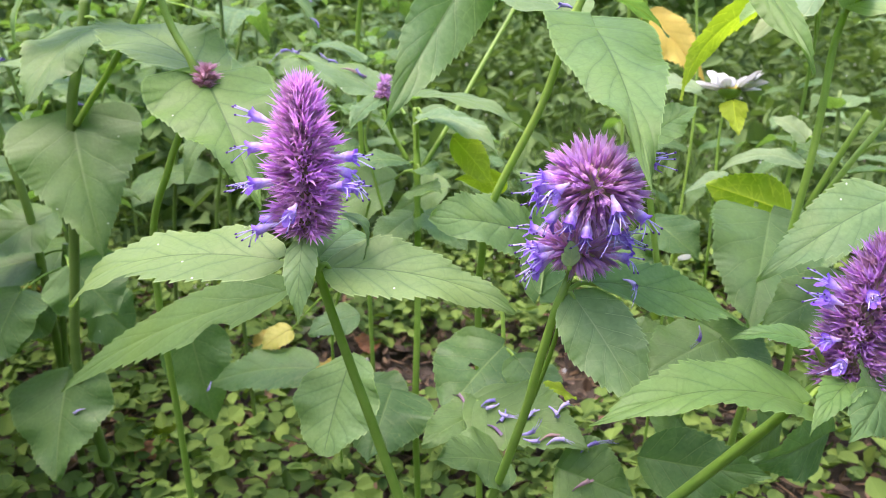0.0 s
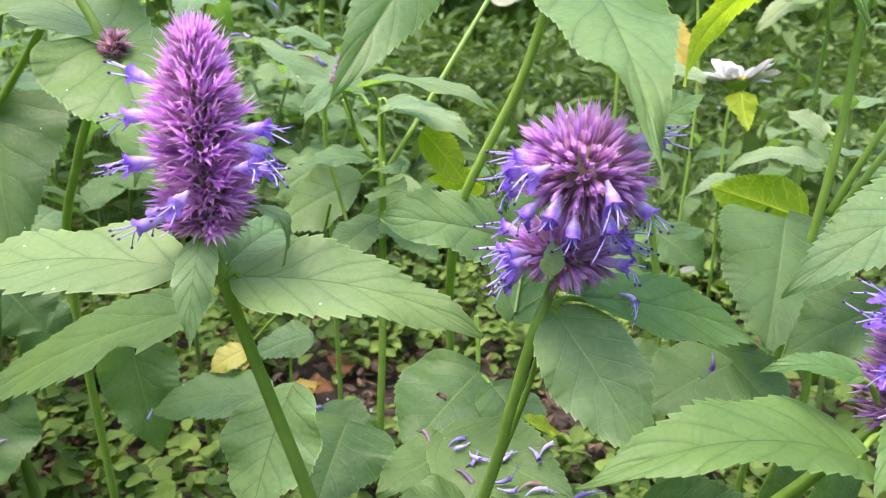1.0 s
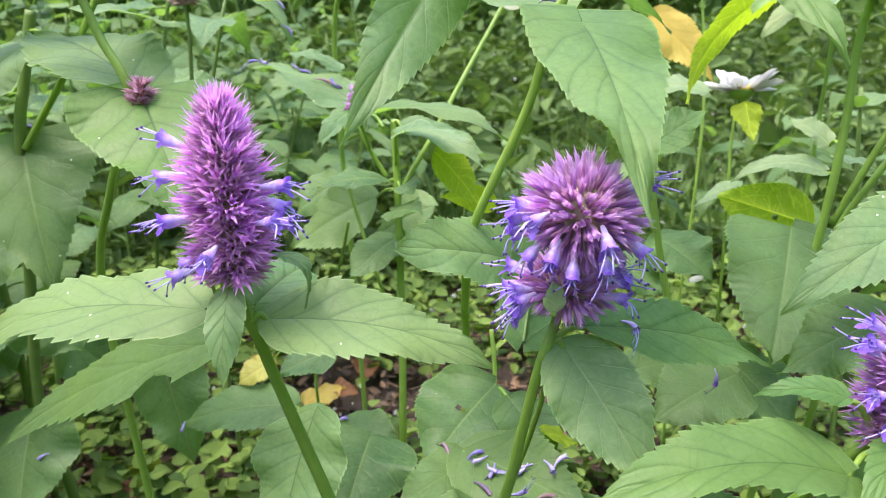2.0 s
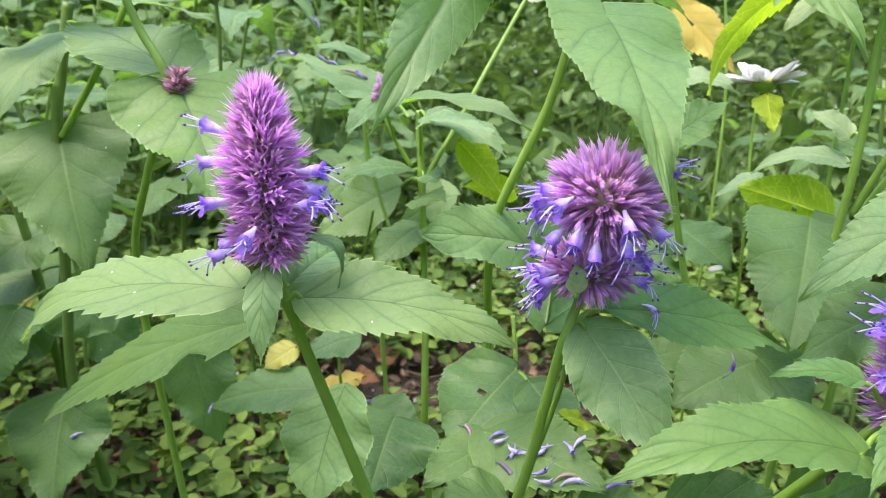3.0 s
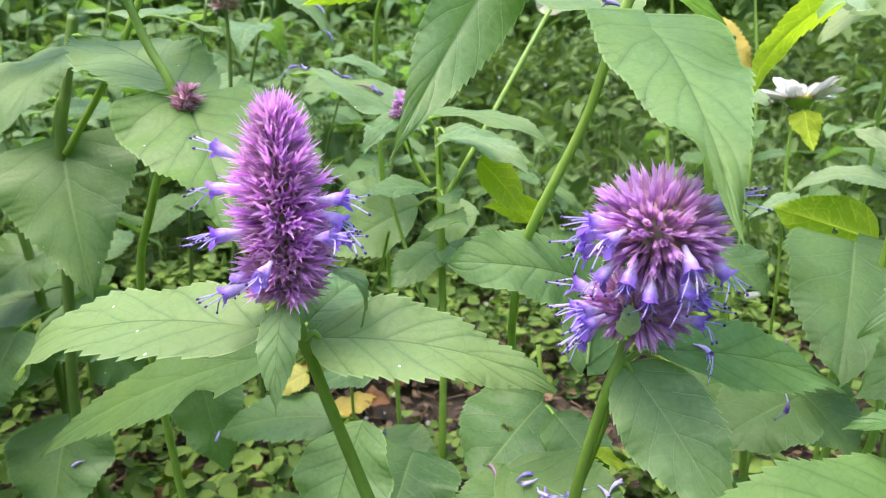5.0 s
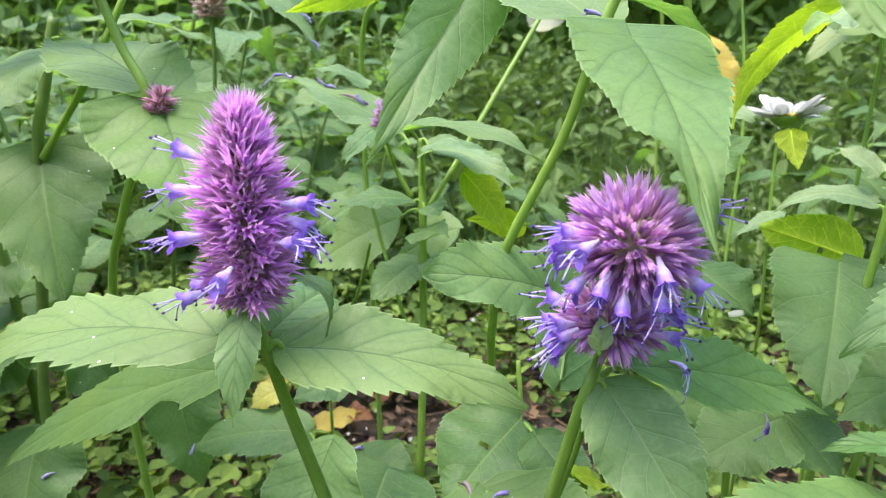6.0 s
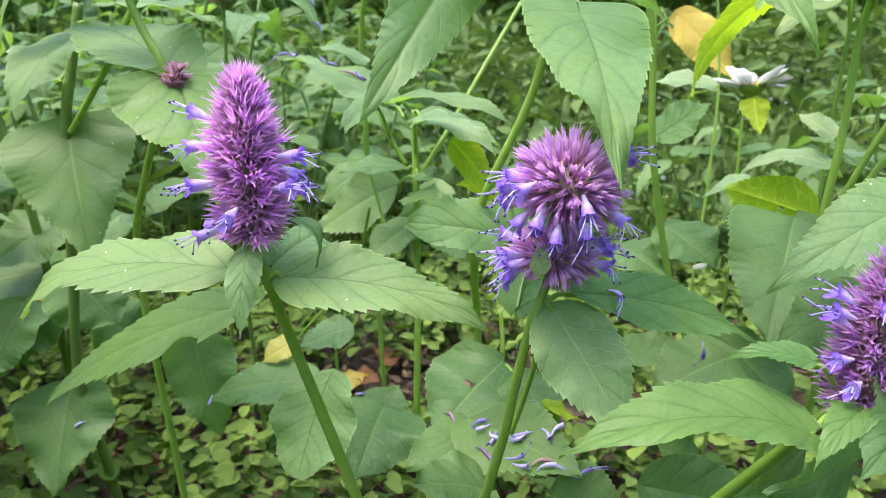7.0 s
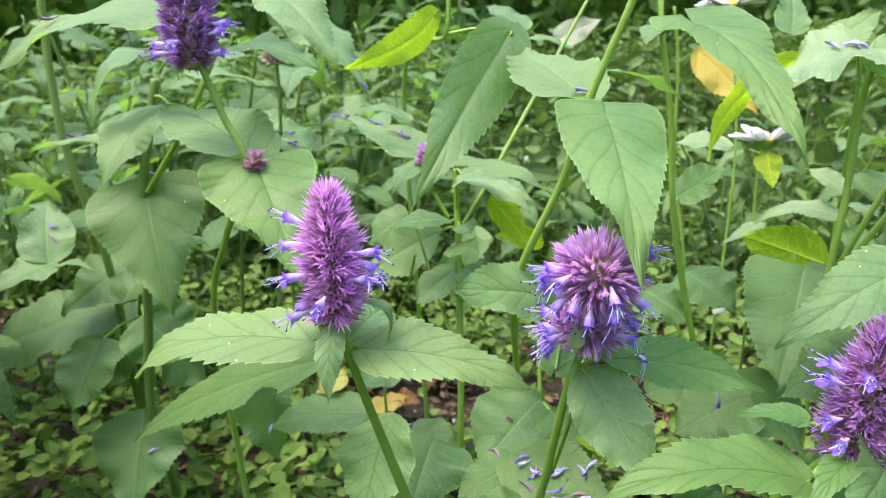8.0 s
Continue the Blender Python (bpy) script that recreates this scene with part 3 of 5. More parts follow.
def ray_mesh(name, length, width, seed):
    """A white ray petal along x, grooved, with a notched end."""
    rnd = random.Random(seed)
    bm = bmesh.new()
    rows = []
    for i in range(8):
        u = i / 7
        w = 0.5 * width * (0.45 + 0.55 * math.sin(math.pi * min(1, 0.15 + 0.75 * u))) * (1 if u < 0.95 else 0.7)
        z = -0.16 * length * u * u + 0.05 * length * u
        row = []
        for j in (-1, -0.5, 0, 0.5, 1):
            notch = -0.05 * length * (1 - abs(j)) if i == 7 else 0
            row.append(bm.verts.new((u * length + notch, j * w, z + (0.06 * w if abs(j) == 0.5 else 0) - 0.15 * w * j * j)))
        rows.append(row)
    for a, b in zip(rows, rows[1:]):
        for k in range(4):
            bm.faces.new((a[k], b[k], b[k + 1], a[k + 1]))
    bmesh.ops.solidify(bm, geom=bm.faces[:], thickness=0.00025)
    me = bpy.data.meshes.new(name)
    smooth(bm).to_mesh(me)
    bm.free()
    return me


def daisy_head(plant, centre, up, radius, rays, seed):
    """Disc, green cup beneath and a ring of rays, uneven in droop and length."""
    rnd = random.Random(seed)
    m = axes(centre, Vector(up), Vector((0, -1, 0))) @ Matrix.Rotation(radians(90), 4, "Y")     # z along the flower's axis
    shapes = [ray_mesh("ray", radius * 0.72, radius * 0.44, seed + k) for k in range(3)]
    bm = bmesh.new()
    bmesh.ops.create_uvsphere(bm, u_segments=20, v_segments=10, radius=radius * 0.29)
    for q in bm.verts:
        q.co.z *= 0.45
        q.co += q.co.normalized() * 0.0003 * noise.noise(q.co * 2500)
    part("disc", smooth(bm), DISC, plant, "", m)
    bm = bmesh.new()
    tube(bm, [(0, 0, -0.30 * radius), (0, 0, -0.22 * radius), (0, 0, -0.08 * radius), (0, 0, -0.02 * radius)], [0.0010, radius * 0.22, radius * 0.34, radius * 0.28], 16)
    part("green_cup", smooth(bm), STEM, plant, "", m)
    for k in range(rays):
        a = 2 * math.pi * k / rays + rnd.uniform(-0.08, 0.08)
        if (m.to_3x3() @ Vector((math.cos(a), math.sin(a), 0))).y < -0.9:      # rays lost on this side
            continue
        s = rnd.uniform(0.9, 1.08)
        q = m @ Matrix.Rotation(a, 4, "Z") @ Matrix.Translation((radius * 0.28, 0, rnd.uniform(-0.0004, 0.0004))) @ Matrix.Rotation(radians(rnd.uniform(-46, -8)), 4, "Y") @ Matrix.Rotation(rnd.uniform(-0.25, 0.25), 4, "X") @ Matrix.Diagonal((s, s, s, 1))
        part("ray", shapes[k % 3], WHITE, plant, "", q)


FALLEN_SHAPES = [floret_mesh("fallen_floret", 0.0100 + 0.0010 * k, 40 + k, k == 2) for k in range(4)]
for _me in FALLEN_SHAPES:                                # limp: narrower and bowed
    for _q in _me.vertices:
        _q.co.y *= 0.62
        _q.co.z = _q.co.z * 0.7 - 60.0 * (_q.co.x - 0.005) ** 2
for _k, _me in enumerate(FALLEN_SHAPES):
    for _m in ((WITHERED if _k == 3 else FALLEN), STAMEN, ANTHER):
        _me.materials.append(_m)
DROPS = random.Random(77)


def fallen(p):
    """A floret dropped on the leaf under (or just over) p."""
    p = Vector(p)
    best = None
    for ob in LEAVES:
        inv = PLACE[ob].inverted()
        o, d = inv @ (p + Vector((0, 0, 0.03))), inv.to_3x3() @ Vector((0, 0, -1))
        tree = TREES.get(ob)
        if tree is None:
            tree = TREES[ob] = BVHTree.FromPolygons([q.co for q in ob.data.vertices], [f.vertices for f in ob.data.polygons])
        q, n, _, dist = tree.ray_cast(o, d, 0.09)
        if q is not None and (best is None or dist < best[0]):
            best = (dist, PLACE[ob] @ q, PLACE[ob].to_3x3() @ n)
    if best is None:
        return None
    n = best[2] if best[2].z > 0 else -best[2]
    turn = DROPS.uniform(0, 6.28)
    m = axes(best[1] + n * 0.0018, Vector((math.cos(turn), math.sin(turn) * 0.6, 0)) - n * (n.x * math.cos(turn) + 0.6 * n.y * math.sin(turn)), n)
    ob = new("fallen_floret", FALLEN_SHAPES[DROPS.randrange(4)])
    ob.matrix_basis = PLACE[ob] = m @ Matrix.Rotation(DROPS.uniform(-0.30, 0.12), 4, "Y") @ Matrix.Rotation(DROPS.uniform(0, 6.28), 4, "X") @ Matrix.Scale(0.82, 4) @ Matrix.Translation((-0.004, 0, 0))
    return tagged(ob, "fallen violet floret lying on a green leaf", "petal", "fallen florets")


TREES = {}

FILL_SHAPES = [leaf_mesh("leaf", 1.0, w, arch=a, fold=f, hook=h, belly=b, point=p, seed=900 + k, teeth=17, wave=0.05)
               for k, (w, a, f, h, b, p) in enumerate(((0.52, 0.10, 0.08, 0.10, 0.40, 0.92), (0.60, 0.06, 0.05, 0.05, 0.36, 0.88), (0.46, 0.14, 0.12, 0.15, 0.45, 1.0),
                                                       (0.56, 0.08, 0.06, 0.0, 0.5, 0.95), (0.50, 0.18, 0.10, 0.2, 0.42, 0.95), (0.64, 0.05, 0.10, 0.06, 0.35, 0.85)))]
# two shapes of three take the darker green, which dims the stand by colour
for _k, _me in enumerate(FILL_SHAPES):
    _me.materials.append(LEAF if _k % 3 == 0 else LEAF_MATURE_SHADED)


def filler(x, y, height, size, low, seed, label):
    """A hyssop plant further back: a stem and crossed pairs of leaves from low (share of the height) to its top."""
    rnd = random.Random(seed)
    plant = thing("hyssop_plant", (x, y, 0), label, "plant", "hyssops further back")
    lx, ly = rnd.uniform(-0.09, 0.09), rnd.uniform(-0.05, 0.06)
    line = [Vector((x + lx * t * t, y + ly * t * t, height * t - 0.005)) for t in (0, 0.25, 0.5, 0.75, 1.0)]
    part("stem", tube(bmesh.new(), curve(line, 4), [0.0026 - 0.0011 * i / 16 for i in range(17)], 8, 0.2), STEM_FAR_SHADED, plant)
    pairs = max(2, round((1 - low) * height / 0.055))
    turn = rnd.uniform(0, 3.14)
    for k in range(pairs):
        t = low + (1 - low) * (k + 0.6) / pairs
        o = Vector((x + lx * t * t, y + ly * t * t, height * t))
        turn += 1.57 + rnd.uniform(-0.25, 0.25)
        s = size * (1.15 - 0.55 * (k / pairs)) * rnd.uniform(0.8, 1.2)
        for side in (0, math.pi):
            a = turn + side + rnd.uniform(-0.2, 0.2)
            dip = rnd.uniform(-0.75, 0.25)
            d = Vector((math.cos(a), math.sin(a), dip)).normalized()
            me = FILL_SHAPES[rnd.randrange(len(FILL_SHAPES))]
            up = Vector((rnd.gauss(0, 0.25), rnd.gauss(-0.15, 0.25), 1))
            m = axes(o + d * 0.012, d, up) @ Matrix.Diagonal((s, s * rnd.uniform(0.85, 1.1), s, 1))
            part("leaf", me, LEAF, plant, "", m)
            part("leaf_stalk", STALK, STEM_FAR_SHADED, plant, "", axes(o, d, up))
    return plant


_bm = tube(bmesh.new(), [(0, 0, 0), (0.007, 0, 0.0004), (0.014, 0, 0.0)], [0.0011, 0.0009, 0.0008], 6)
STALK = bpy.data.meshes.new("leaf_stalk")
_bm.to_mesh(STALK)
_bm.free()

# ---- hyssop with the tall mauve spike ----
hyssop_a = thing("hyssop_plant", (0.020, 0.290, 0.0), "tall green hyssop plant with a mauve flower spike", "plant")
stem(hyssop_a, [(-0.0183, 0.2712, 0.3486), (-0.0151, 0.2717, 0.3398), (-0.0108, 0.2748, 0.3194), (-0.0037, 0.2785, 0.2905), (0.0054, 0.2807, 0.2570)], 0.0014, 0.0024, True, foot=(0.066, 0.022), nodes=[(-0.0136, 0.2709, 0.3372)])
spike(hyssop_a, (-0.0171, 0.2714, 0.3512), (-0.0166, 0.2702, 0.3990), 0.0143, ((0, 0.80), (0.12, 0.98), (0.45, 1.0), (0.72, 0.96), (0.9, 0.84), (1.0, 0.66)), 290,
      florets=((0.72, 95, 22), (0.67, 84, -4), (0.56, -80, 5), (0.36, -82, 0), (0.33, -60, 12), (0.36, 72, 5), (0.42, 60, 0), (0.31, 6, -10), (0.14, 72, -14), (0.29, 98, -34), (0.60, -86, -24)), lean=(4, 76), seed=4)
leaf(hyssop_a, (-0.0291, 0.2741, 0.3400), (-0.1225, 0.2933, 0.3184), (-0.27, -0.28, 0.92), 0.0342, LEAF_YOUNG_LIT, stalk=(-0.0136, 0.2709, 0.3372), arch=0.1, fold=0.12, hook=0.06, belly=0.55, point=1)
leaf(hyssop_a, (-0.0094, 0.2723, 0.3375), (0.0585, 0.2732, 0.3216), (0.21, -0.42, 0.88), 0.0293, LEAF_YOUNG_LIT, stalk=(-0.0136, 0.2709, 0.3372), arch=0.09, fold=0.12, hook=0.05, belly=0.5, point=0.95)
leaf(hyssop_a, (-0.0177, 0.2654, 0.3499), (-0.0178, 0.2508, 0.3247), (-0.04, -0.87, 0.50), 0.0120, LEAF_YOUNG_LIT, arch=0.1, fold=-0.25, belly=0.45, point=1.05, teeth=9, jag=0.5)
leaf(hyssop_a, (-0.0145, 0.2791, 0.3398), (-0.0005, 0.3082, 0.3425), (0.29, -0.23, 0.93), 0.0230, LEAF_YOUNG_LIT, arch=0.12, fold=0.2, hook=0.25, teeth=11)
leaf(hyssop_a, (-0.0426, 0.3335, 0.3046), (-0.1896, 0.3939, 0.2184), (-0.58, -0.48, 0.66), 0.0298, LEAF_MATURE_SHADED, arch=0.06, fold=0.06, hook=0, wave=0.02, belly=0.5, notch=(0.22, 1, 0.5))
leaf(hyssop_a, (-0.0161, 0.3527, 0.2620), (-0.0270, 0.3230, 0.2245), (-0.40, -0.62, 0.68), 0.0470, LEAF_YOUNG_LIT, arch=0.04, fold=0.05, belly=0.5, point=0.4, teeth=19)

leaf(hyssop_a, (-0.0080, 0.2760, 0.3565), (0.0050, 0.2700, 0.3440), (0.75, -0.20, 0.60), 0.0085, LEAF_YOUNG_LIT, label="small leaf curling over beside the spike", stalk=(-0.0160, 0.2718, 0.3500), arch=0.30, fold=0.2, hook=0.2, teeth=8)

# ---- hyssop with the rounded spike ----
hyssop_b = thing("hyssop_plant", (0.040, 0.300, 0.0), "green hyssop plant with a rounded faded violet flower head", "plant")
stem(hyssop_b, [(0.0828, 0.2770, 0.3549), (0.0785, 0.2802, 0.3333), (0.0731, 0.2773, 0.3189), (0.0674, 0.2824, 0.2901), (0.0610, 0.2900, 0.2563)], 0.0014, 0.0022, True, foot=(-0.06, 0.07))
stem(hyssop_b, [(0.0783, 0.2909, 0.3144), (0.0754, 0.2968, 0.2941), (0.0714, 0.3013, 0.2764), (0.0671, 0.3045, 0.2610)], 0.0009, 0.0012, False)
head(hyssop_b, (0.0836, 0.2709, 0.3685), (0.0945, 0.2630, 0.3915), 0.0190, 235, 0.88,
     florets=((72, 14, 0.1), (50, 10, 0.4), (80, 2, 0.2), (86, -14, 0.1), (68, -28, 0.3), (-14, -2, 0.9), (-18, -30, 1.0), (18, -40, 0.6), (-64, -26, 0.2), (-88, 22, 0.0), (-80, 30, 0.0), (36, -20, 0.7)), seed=9)
head(hyssop_b, (0.0806, 0.2792, 0.3434), (0.0827, 0.2768, 0.3553), 0.0160, 140, 0.66,
     florets=((85, 5, 0.1), (68, -18, 0.1), (100, 20, 0.0), (64, 6, 0.0), (58, 0, 0.2), (-62, 22, 0.0), (-75, 8, 0.0), (-66, -6, 0.0), (76, -20, 0.1)), seed=10, label="lower whorl of the flower head")
leaf(hyssop_b, (0.0752, 0.2640, 0.3412), (0.0748, 0.2605, 0.3515), (0.05, -0.95, 0.30), 0.0066, LEAF_PALE_LIT, label="pale green bract below the florets", stalk=(0.0790, 0.2790, 0.3400), arch=0.12, fold=-0.3, teeth=5, belly=0.6, point=0.7)
leaf(hyssop_b, (0.0879, 0.2852, 0.3275), (0.1686, 0.3298, 0.2886), (0.55, -0.31, 0.78), 0.0265, LEAF_FRESH, stalk=(0.0759, 0.2791, 0.3239), arch=0.07, fold=0.08, belly=0.5)
leaf(hyssop_b, (0.0804, 0.2792, 0.3235), (0.1044, 0.2542, 0.2874), (0.10, -0.79, 0.61), 0.0300, LEAF, stalk=(0.0759, 0.2791, 0.3239), arch=0.06, fold=0.12, belly=0.5, point=0.98)
leaf(hyssop_b, (0.0688, 0.2920, 0.3193), (0.0901, 0.3472, 0.3721), (-0.48, 0.70, -0.53), 0.0226, LEAF_MATURE_SHADED, arch=0.05)

# ---- hyssop that leans in at the side ----
hyssop_c = thing("hyssop_plant", (0.100, 0.330, 0.0), "leaning hyssop plant with a violet flower spike", "plant")
stem(hyssop_c, [(0.1757, 0.2627, 0.3016), (0.1677, 0.2643, 0.2949), (0.1561, 0.2684, 0.2771), (0.1401, 0.2762, 0.2522)], 0.0014, 0.0024, True, foot=(-0.15, 0.09))
spike(hyssop_c, (0.1765, 0.2615, 0.2978), (0.1880, 0.2711, 0.3460), 0.0154, ((0, 0.75), (0.15, 0.98), (0.5, 1.0), (0.8, 0.8), (1.0, 0.45)), 345,
      florets=((0.55, 88, 20), (0.50, 75, 10), (0.38, 85, 25), (0.32, 60, -5), (0.22, 40, -10), (0.62, 30, 5), (0.45, -70, 5)), seed=21, tone=CALYX_DEEP)
leaf(hyssop_c, (0.1566, 0.2503, 0.2953), (0.0801, 0.2377, 0.2928), (-0.00, -0.18, 0.98), 0.0305, LEAF_FRESH, stalk=(0.1694, 0.2607, 0.2959), arch=0.14, fold=0.45, belly=0.40, point=1, hook=-0.02, teeth=20)
leaf(hyssop_c, (0.1589, 0.2592, 0.3148), (0.1339, 0.2632, 0.3138), (-0.09, -0.29, 0.95), 0.0106, LEAF_FRESH, stalk=(0.1686, 0.2628, 0.3034), arch=0.14, fold=0.25, teeth=11)
leaf(hyssop_c, (0.1762, 0.2564, 0.3011), (0.1498, 0.2303, 0.2949), (-0.05, -0.19, 0.98), 0.0133, LEAF_FRESH, stalk=(0.1721, 0.2614, 0.2982), arch=0.15, fold=0.2, teeth=12)
leaf(hyssop_c, (0.1943, 0.2713, 0.2972), (0.1600, 0.2260, 0.2954), (0.56, -0.45, 0.70), 0.0322, LEAF_MATURE_SHADED, arch=0.1, fold=0.05)

# ---- tall hyssop whose leaf hangs over the rounded spike ----
hyssop_d = thing("hyssop_plant", (0.020, 0.420, 0.0), "tall hyssop plant with one large drooping leaf", "plant")
stem(hyssop_d, [(0.1151, 0.3598, 0.4941), (0.1059, 0.3578, 0.4667), (0.0869, 0.3600, 0.4220), (0.0755, 0.3663, 0.3844), (0.0539, 0.3752, 0.3350), (0.0500, 0.4020, 0.2960), (0.0500, 0.4420, 0.2500)], 0.0017, 0.0023, True, foot=(0.005, 0.03), nodes=[(0.0869, 0.3600, 0.4220)])
leaf(hyssop_d, (0.0925, 0.3346, 0.4190), (0.0947, 0.2353, 0.3746), (0.06, -0.41, 0.91), 0.0458, LEAF_FINE, stalk=(0.0874, 0.3597, 0.4208), arch=0.05, fold=0.1, belly=0.17, point=1.05, hook=0.02, teeth=26, lobe=0.12, wave=0.06, jag=0.5)
leaf(hyssop_d, (0.0871, 0.3634, 0.4225), (0.0494, 0.4281, 0.4428), (0.00, -0.30, 0.95), 0.0433, stalk=(0.0874, 0.3597, 0.4208), arch=0.08, fold=0.05, belly=0.5, point=0.88)
leaf(hyssop_d, (0.0980, 0.3945, 0.4345), (0.1435, 0.4090, 0.4125), (0.38, 0.19, 0.91), 0.0174, arch=0.1, fold=0.05)

# ---- hyssop behind, between the spikes ----
hyssop_e = thing("hyssop_plant", (-0.005, 0.520, 0.0), "green hyssop plant with small side shoots, behind the spikes", "plant")
stem(hyssop_e, [(0.0093, 0.5088, 0.3653), (0.0104, 0.5007, 0.3270), (0.0105, 0.4841, 0.2405), (0.0079, 0.4774, 0.1553)], 0.002, 0.0026, True, foot=(0.0, 0.03), nodes=[(0.0104, 0.5007, 0.3270)])
stem(hyssop_e, [(0.1130, 0.5960, 0.4860), (0.0940, 0.5785, 0.4550), (0.0704, 0.5554, 0.4169), (0.0499, 0.5351, 0.3838), (0.0284, 0.5150, 0.3484), (0.0117, 0.4997, 0.3237)], 0.0013, 0.0017, False, name="side_shoot")
stem(hyssop_e, [(-0.0120, 0.5073, 0.3644), (-0.0056, 0.5049, 0.3492), (0.0042, 0.5020, 0.3321)], 0.0012, 0.0015, False, name="side_shoot")
stem(hyssop_e, [(-0.0265, 0.5280, 0.3494), (-0.0239, 0.5219, 0.3304), (-0.0095, 0.5070, 0.2818), (0.0070, 0.4840, 0.2406)], 0.0009, 0.0012, False, name="side_shoot")
leaf(hyssop_e, (0.0052, 0.4985, 0.3311), (-0.0336, 0.4794, 0.3309), (0.13, -0.28, 0.95), 0.0209, stalk=(0.0104, 0.5007, 0.3270), arch=0.1, fold=0.05, belly=0.6, point=0.88, teeth=12)
leaf(hyssop_e, (0.0122, 0.4958, 0.3280), (0.0222, 0.4764, 0.3280), (-0.23, -0.12, 0.96), 0.0194, stalk=(0.0104, 0.5007, 0.3270), arch=0.08, belly=0.6, point=0.8, teeth=9)
leaf(hyssop_e, (0.0052, 0.4644, 0.3751), (0.0737, 0.4243, 0.3627), (0.08, -0.17, 0.98), 0.0240, stalk=(0.0069, 0.5087, 0.3654), arch=0.12, fold=0.15, belly=0.4)
leaf(hyssop_e, (0.0141, 0.5030, 0.3626), (0.0632, 0.4794, 0.3463), (0.12, -0.38, 0.92), 0.0248, stalk=(0.0096, 0.5083, 0.3637), arch=0.08, fold=0.1, belly=0.5, point=0.88)
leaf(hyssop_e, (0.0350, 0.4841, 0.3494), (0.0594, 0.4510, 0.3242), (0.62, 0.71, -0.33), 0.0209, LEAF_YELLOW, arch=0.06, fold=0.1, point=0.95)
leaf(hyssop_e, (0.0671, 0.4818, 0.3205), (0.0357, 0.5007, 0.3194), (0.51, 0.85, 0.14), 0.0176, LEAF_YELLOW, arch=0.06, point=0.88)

leaf(hyssop_e, (0.0120, 0.4880, 0.3600), (0.0610, 0.4560, 0.3450), (0.05, -0.30, 0.95), 0.0200, LEAF_PALE_LIT, stalk=(0.0104, 0.5007, 0.3400), arch=0.16, fold=0.2, belly=0.5, point=0.8, teeth=14, wave=0.12)

# leaves of the leaning shoot
leaf(hyssop_e, (0.0510, 0.4247, 0.4560), (0.0020, 0.3515, 0.3745), (0.52, -0.72, 0.46), 0.0380, stalk=(0.0146, 0.4541, 0.4555), arch=-0.06, fold=0.35, belly=0.45, point=1.2, teeth=22, jag=0.7)
leaf(hyssop_e, (-0.0086, 0.5450, 0.3651), (-0.0921, 0.5609, 0.3981), (0.32, -0.23, 0.92), 0.0476, label="broad green leaf strewn with fallen florets", stalk=(0.0022, 0.5183, 0.3594), arch=0.07, fold=0.06, belly=0.4, teeth=18)
leaf(hyssop_e, (-0.0307, 0.5765, 0.3911), (-0.0707, 0.5858, 0.4024), (0.21, -0.24, 0.95), 0.0199, arch=0.1, teeth=11)
leaf(hyssop_e, (-0.0142, 0.5395, 0.3662), (-0.0322, 0.4911, 0.3520), (-0.14, -0.23, 0.96), 0.0220, arch=0.12, fold=0.2, teeth=11)
leaf(hyssop_e, (0.0074, 0.4846, 0.3151), (0.0265, 0.4572, 0.3212), (-0.39, -0.07, 0.92), 0.0231, belly=0.6, point=0.8, teeth=9)

# a young side bud by the hanging leaf
spike(hyssop_e, (-0.0074, 0.4642, 0.3767), (-0.0063, 0.4679, 0.3878), 0.0052, ((0, 0.8), (0.5, 1.0), (1.0, 0.7)), 30, True, lean=(10, 65), seed=6, label="small young mauve side spike")
leaf(hyssop_e, (-0.0083, 0.4664, 0.3771), (-0.0254, 0.4478, 0.3619), (-0.13, -0.55, 0.82), 0.0137, LEAF_YOUNG_LIT, stalk=(-0.0056, 0.5049, 0.3492), arch=0.08, fold=0.2, teeth=11)

# leaves in the gap behind the tall spike
leaf(hyssop_e, (-0.0089, 0.5475, 0.3093), (-0.0693, 0.5534, 0.2732), (-0.43, -0.65, 0.62), 0.0471, stalk=(0.0103, 0.5001, 0.3253), arch=0.05, belly=0.5, point=0.8, teeth=16)
leaf(hyssop_e, (0.0078, 0.5015, 0.2944), (-0.0177, 0.4737, 0.2783), (-0.05, -0.47, 0.88), 0.0294, stalk=(0.0111, 0.4950, 0.2999), arch=0.06, belly=0.5, point=0.8, teeth=13)
leaf(hyssop_e, (-0.0399, 0.5989, 0.3109), (-0.0763, 0.5991, 0.2854), (-0.44, -0.64, 0.63), 0.0384, stalk=(-0.0239, 0.5219, 0.3304), arch=0.06, belly=0.5, point=0.85, teeth=14)
leaf(hyssop_e, (0.0143, 0.4976, 0.2973), (0.0434, 0.4577, 0.2830), (-0.02, -0.35, 0.94), 0.0269, stalk=(0.0111, 0.4950, 0.2999), arch=0.06, belly=0.5, point=0.8, teeth=13)
leaf(hyssop_e, (0.0295, 0.5476, 0.3026), (-0.0116, 0.5583, 0.2782), (-0.53, -0.54, 0.66), 0.0373, arch=0.06, belly=0.5, point=0.8, teeth=13)

